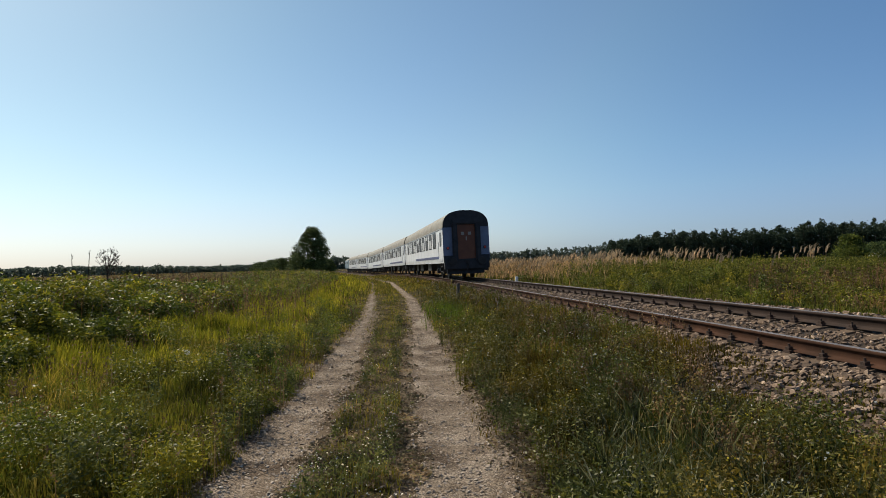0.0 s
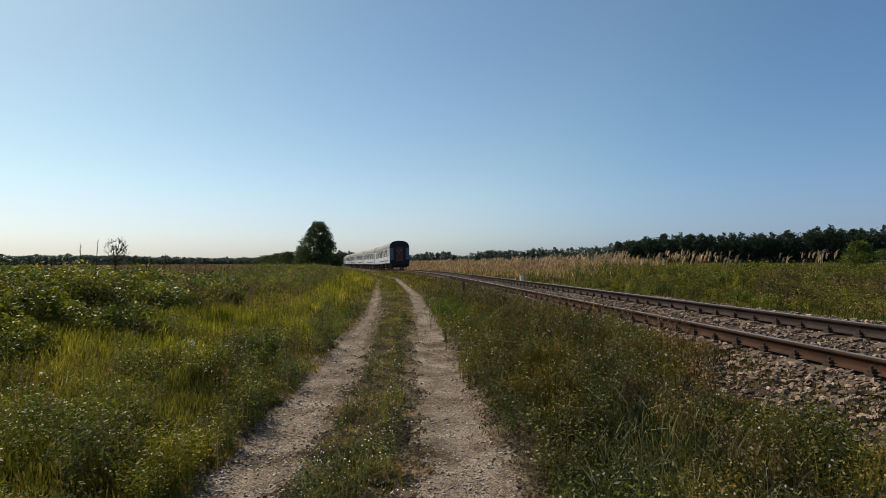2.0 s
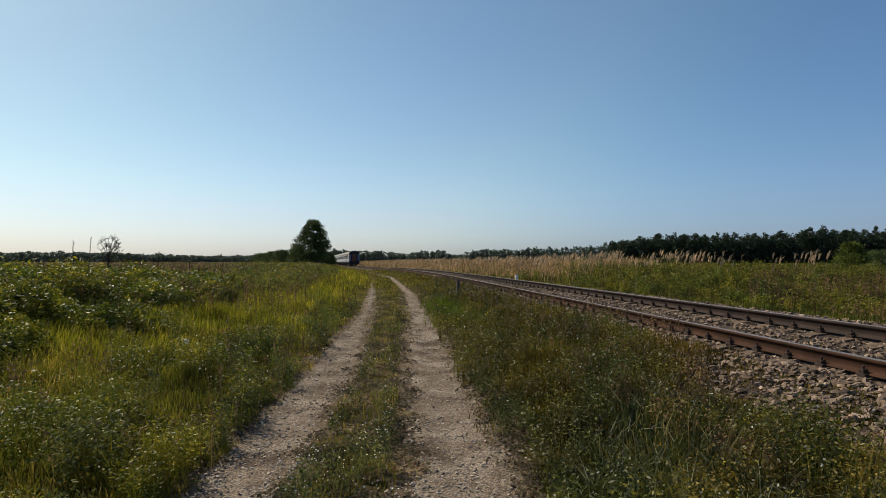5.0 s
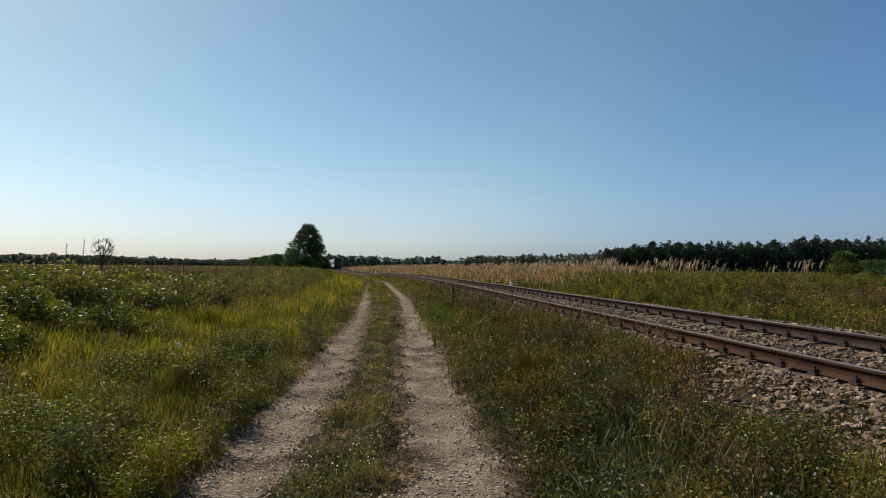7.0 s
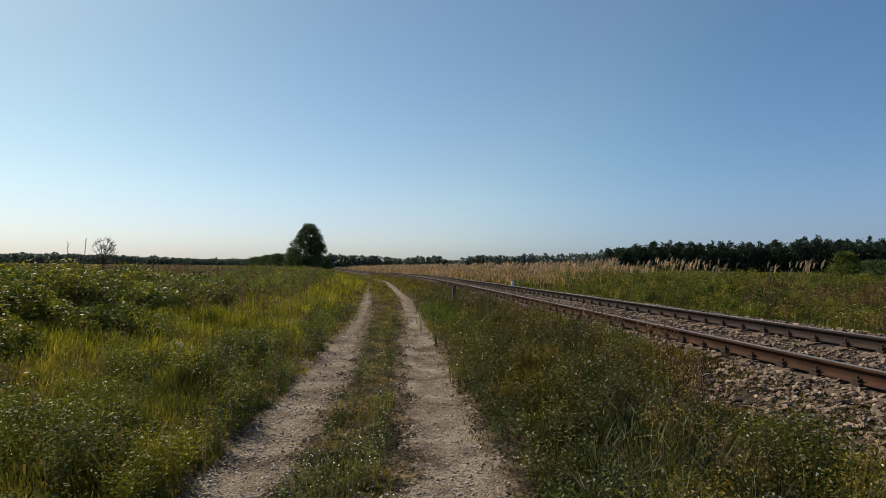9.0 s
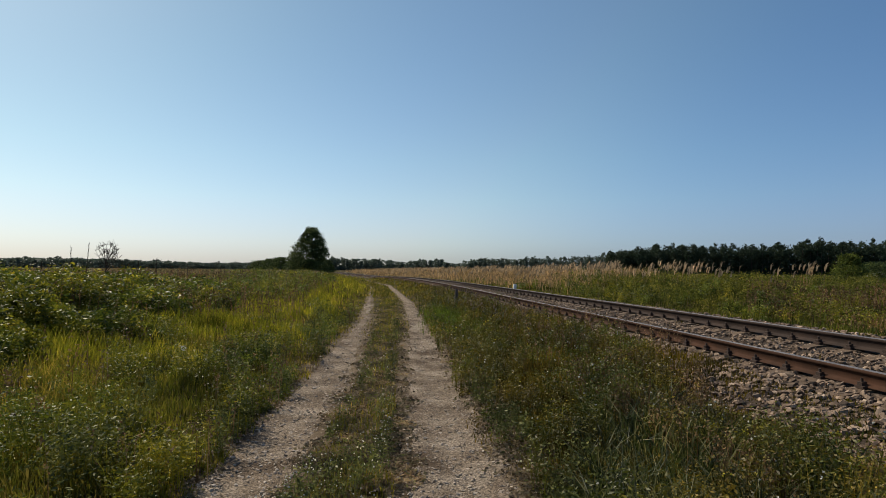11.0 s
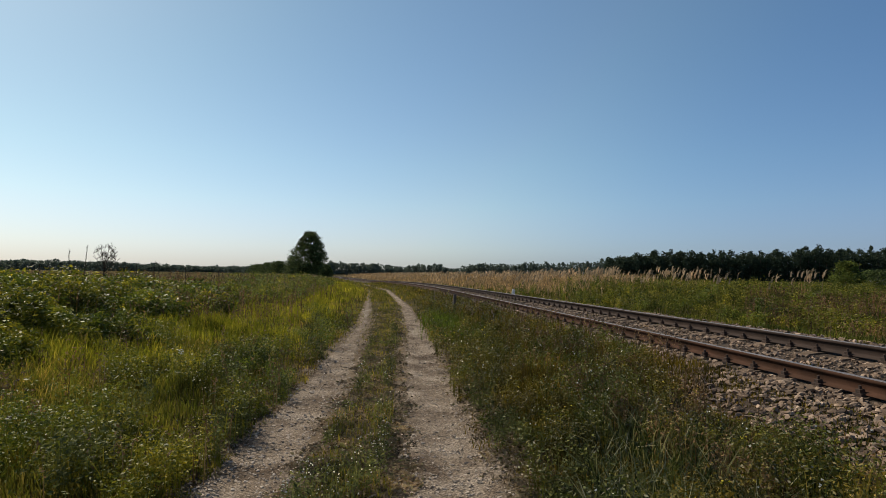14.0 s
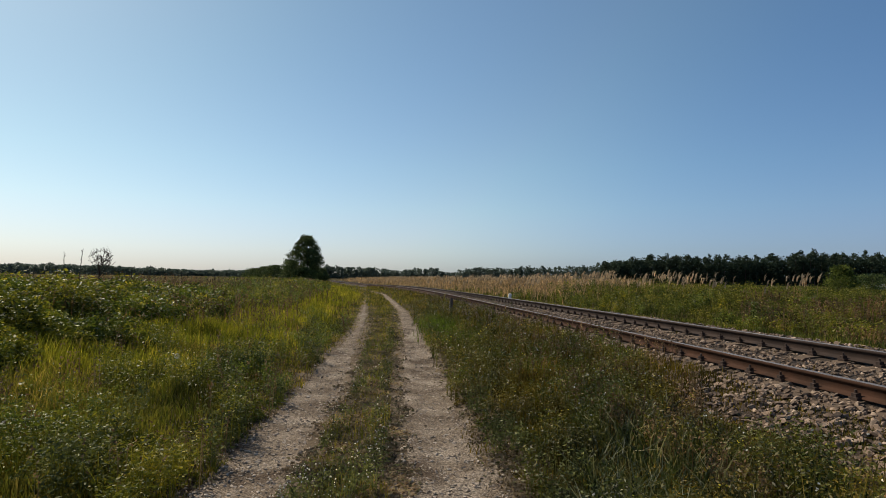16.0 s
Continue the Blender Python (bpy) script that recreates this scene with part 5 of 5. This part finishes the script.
def dead_umbel(x, y, h, spread, seed, arms=44):
    """A dry branched stalk that stands above the meadow."""
    r = random.Random(seed)
    w = new("dry_stalk")
    w.matrix_basis = pose(x, y, float(ground_z(x, y)) - 0.03)
    bm = bmesh.new()
    rod(bm, (0, 0, 0), (0.03, 0, h * 0.68), 0.012, 0.009, 6)
    part("stem", bm, M["dead"], w)
    bm = bmesh.new()
    for k in range(arms):
        a, t = r.uniform(0, 6.28), r.uniform(0.5, 0.72)
        q = Vector((0.03 * t, 0, h * t))
        e = q + Vector((math.cos(a) * spread * r.uniform(0.3, 1), math.sin(a) * spread * r.uniform(0.3, 1), h * r.uniform(0.12, 0.3)))
        rod(bm, q, e, 0.004, 0.0025, 4)
        for _ in range(5):
            g = e + Vector((r.uniform(-0.09, 0.09), r.uniform(-0.09, 0.09), r.uniform(0.03, 0.13)))
            rod(bm, e, g, 0.003, 0.004, 4)
    part("seed_branch", bm, M["dead"], w)
    tagged(w, "dead brown branched weed standing above the meadow", "dry weed", "dry stalks")


def bare_stalk(x, y, h, seed):
    r = random.Random(seed)
    w = new("dry_stalk")
    w.matrix_basis = pose(x, y, float(ground_z(x, y)) - 0.03, 0, r.uniform(-4, 6), 0)
    bm = bmesh.new()
    rod(bm, (0, 0, 0), (0, 0, h), 0.009, 0.004, 5)
    part("stem", bm, M["dead"], w)
    bm = bmesh.new()
    for k in range(10):
        z = h * (0.7 + 0.03 * k)
        a = r.uniform(0, 6.28)
        rod(bm, (0, 0, z), (math.cos(a) * 0.03, math.sin(a) * 0.03, z + 0.06), 0.007, 0.003, 4)
    part("seed_head", bm, M["dead"], w)
    tagged(w, "single dry seed stalk above the meadow", "dry weed", "dry stalks")


dead_umbel(-9.16, 15.2, 1.60, 0.30, 1)
for i, (b, d, h) in enumerate(((-0.640, 15.5, 1.62), (-0.66, 15.0, 1.5), (-0.55, 17, 1.25), (-0.51, 20, 1.15), (-0.455, 18, 1.2), (-0.40, 20, 1.1), (-0.72, 16, 1.1))):
    bare_stalk(b * d, d, h, i)


def seed_clock(x, y, h):
    w = new("seed_clock")
    w.matrix_basis = pose(x, y, float(ground_z(x, y)) - 0.01)
    bm = bmesh.new()
    rod(bm, (0, 0, 0), (0.01, 0, h), 0.003, 0.002, 5)
    part("stem", bm, M["forb"], w)
    rnd = np.random.RandomState(3)
    c = rnd.normal(size=(90, 3))
    c = c / np.linalg.norm(c, axis=1)[:, None] * 0.034 + np.array([0.01, 0, h + 0.03])
    v, f = leaves(c, np.full(90, 0.014), rnd, 1, 1.0)
    put_mesh("seed_head", v, f, M["petal"], w)
    tagged(w, "round white seed head on a thin stem in the meadow", "flower")


seed_clock(-3.55, 7.7, 0.33)
sow("green_tuft", 60000, 12, 24, -3, 9, 112,
    lambda x, y, d, r, rr, lr, s, u: (r.uniform(0, 1, len(x)) < 0.32 * np.exp(-(((x - rr - 0.95) / 0.5) ** 2 + ((y - 17) / 3.0) ** 2))),
    lambda x, y, d, r: 0.36 + 0 * x, 0.004, 0.4, M["fresh"], "tuft of fresh green grass by the lane")


def sand_patch(x, y, rx, ry, seed):
    r = random.Random(seed)
    bm = bmesh.new()
    n = 22
    ring = []
    for k in range(n):
        a, q = 6.283 * k / n, r.uniform(0.45, 1.25)
        px, py = x + math.cos(a) * rx * q, y + math.sin(a) * ry * q
        ring.append(bm.verts.new((px, py, float(ground_z(px, py)) + 0.020)))
    mid = bm.verts.new((x, y, float(ground_z(x, y)) + 0.034))
    for k in range(n):
        bm.faces.new((mid, ring[k], ring[(k + 1) % n]))
    me = bpy.data.meshes.new("sand_patch")
    bm.to_mesh(me)
    bm.free()
    me.materials.append(M["sand"])
    tagged(new("sand_patch", me), "pale bare sand on the wheel track", "sand", kind="structure")


sand_patch(-0.74, 15.6, 0.20, 0.8, 1)
sand_patch(-3.2, 24.0, 0.15, 1.0, 2)
sand_patch(-2.86, 21.3, 0.10, 0.8, 3)


# growth in the ballast
sow("ballast_weeds", 26000, 4, 40, -4, 46, 109,
    lambda x, y, d, r, rr, lr, s, u: (u > -2.7) & (u < 2.4) & (np.abs(np.abs(u) - GAUGE) > 0.12) & (waves(x, y, 1.1, 95) > 0.33),
    lambda x, y, d, r: 0.11 + 0.04 * waves(x, y, 1, 5), 0.0045, 0.5, M["verge"], "dry weeds growing in the ballast")
# ---- loose stones ----


def pebbles():
    shapes = stone_shapes(8, 9, 0.3, 0.5)
    x, y, d, r = polar(36000, 2.6, 26, -40, 14, 401)
    rr, lr = rut_x(RIGHT_RUT, y), rut_x(LEFT_RUT, y)
    keep = (np.minimum(np.abs(x - rr), np.abs(x - lr)) < 0.6 * (0.8 + 0.25 * r.normal(size=len(x))))
    x, y, d = x[keep], y[keep], d[keep]
    size = (0.0035 + 0.012 * r.uniform(0, 1, len(x)) ** 2.5) * (1 + d / 12)
    big = r.uniform(0, 1, len(x)) < 0.012
    size[big] *= 1.9
    p = np.stack([x, y, ground_z(x, y) + 0.018 + size * 0.1], 1)
    stuff("pebbles", stones(p, size, shapes, 5), M["pebble"], "small loose pebbles on the wheel tracks", "pebbles")


def litter():
    """Dry trampled leaves and moss along the margins of the wheel tracks."""
    x, y, d, r = polar(170000, 2.5, 24, -42, 16, 402)
    rr, lr = rut_x(RIGHT_RUT, y), rut_x(LEFT_RUT, y)
    off = np.minimum(np.abs(x - rr), np.abs(x - lr))
    keep = (r.uniform(0, 1, len(x)) < 0.9 * smooth(0.22, 0.5, off + 0.22 * waves(x, y, 0.8, 97)) * (1 - smooth(0.7, 0.95, off))) & (tussocks(x, y, 0.3, 71) > 0.3)
    x, y, d = x[keep], y[keep], d[keep]
    p = np.stack([x, y, ground_z(x, y) + 0.020 + 0.018 * r.uniform(0, 1, len(x))], 1)
    stuff("dry_litter", leaves(p, r.uniform(0.007, 0.016, len(x)) * (1 + d / 10), r, 0.35, 2.4), M["litter"],
          "brown trampled moss and dry leaves beside the ruts", "litter")


pebbles()
litter()
scatter_ballast(railway)

motions()
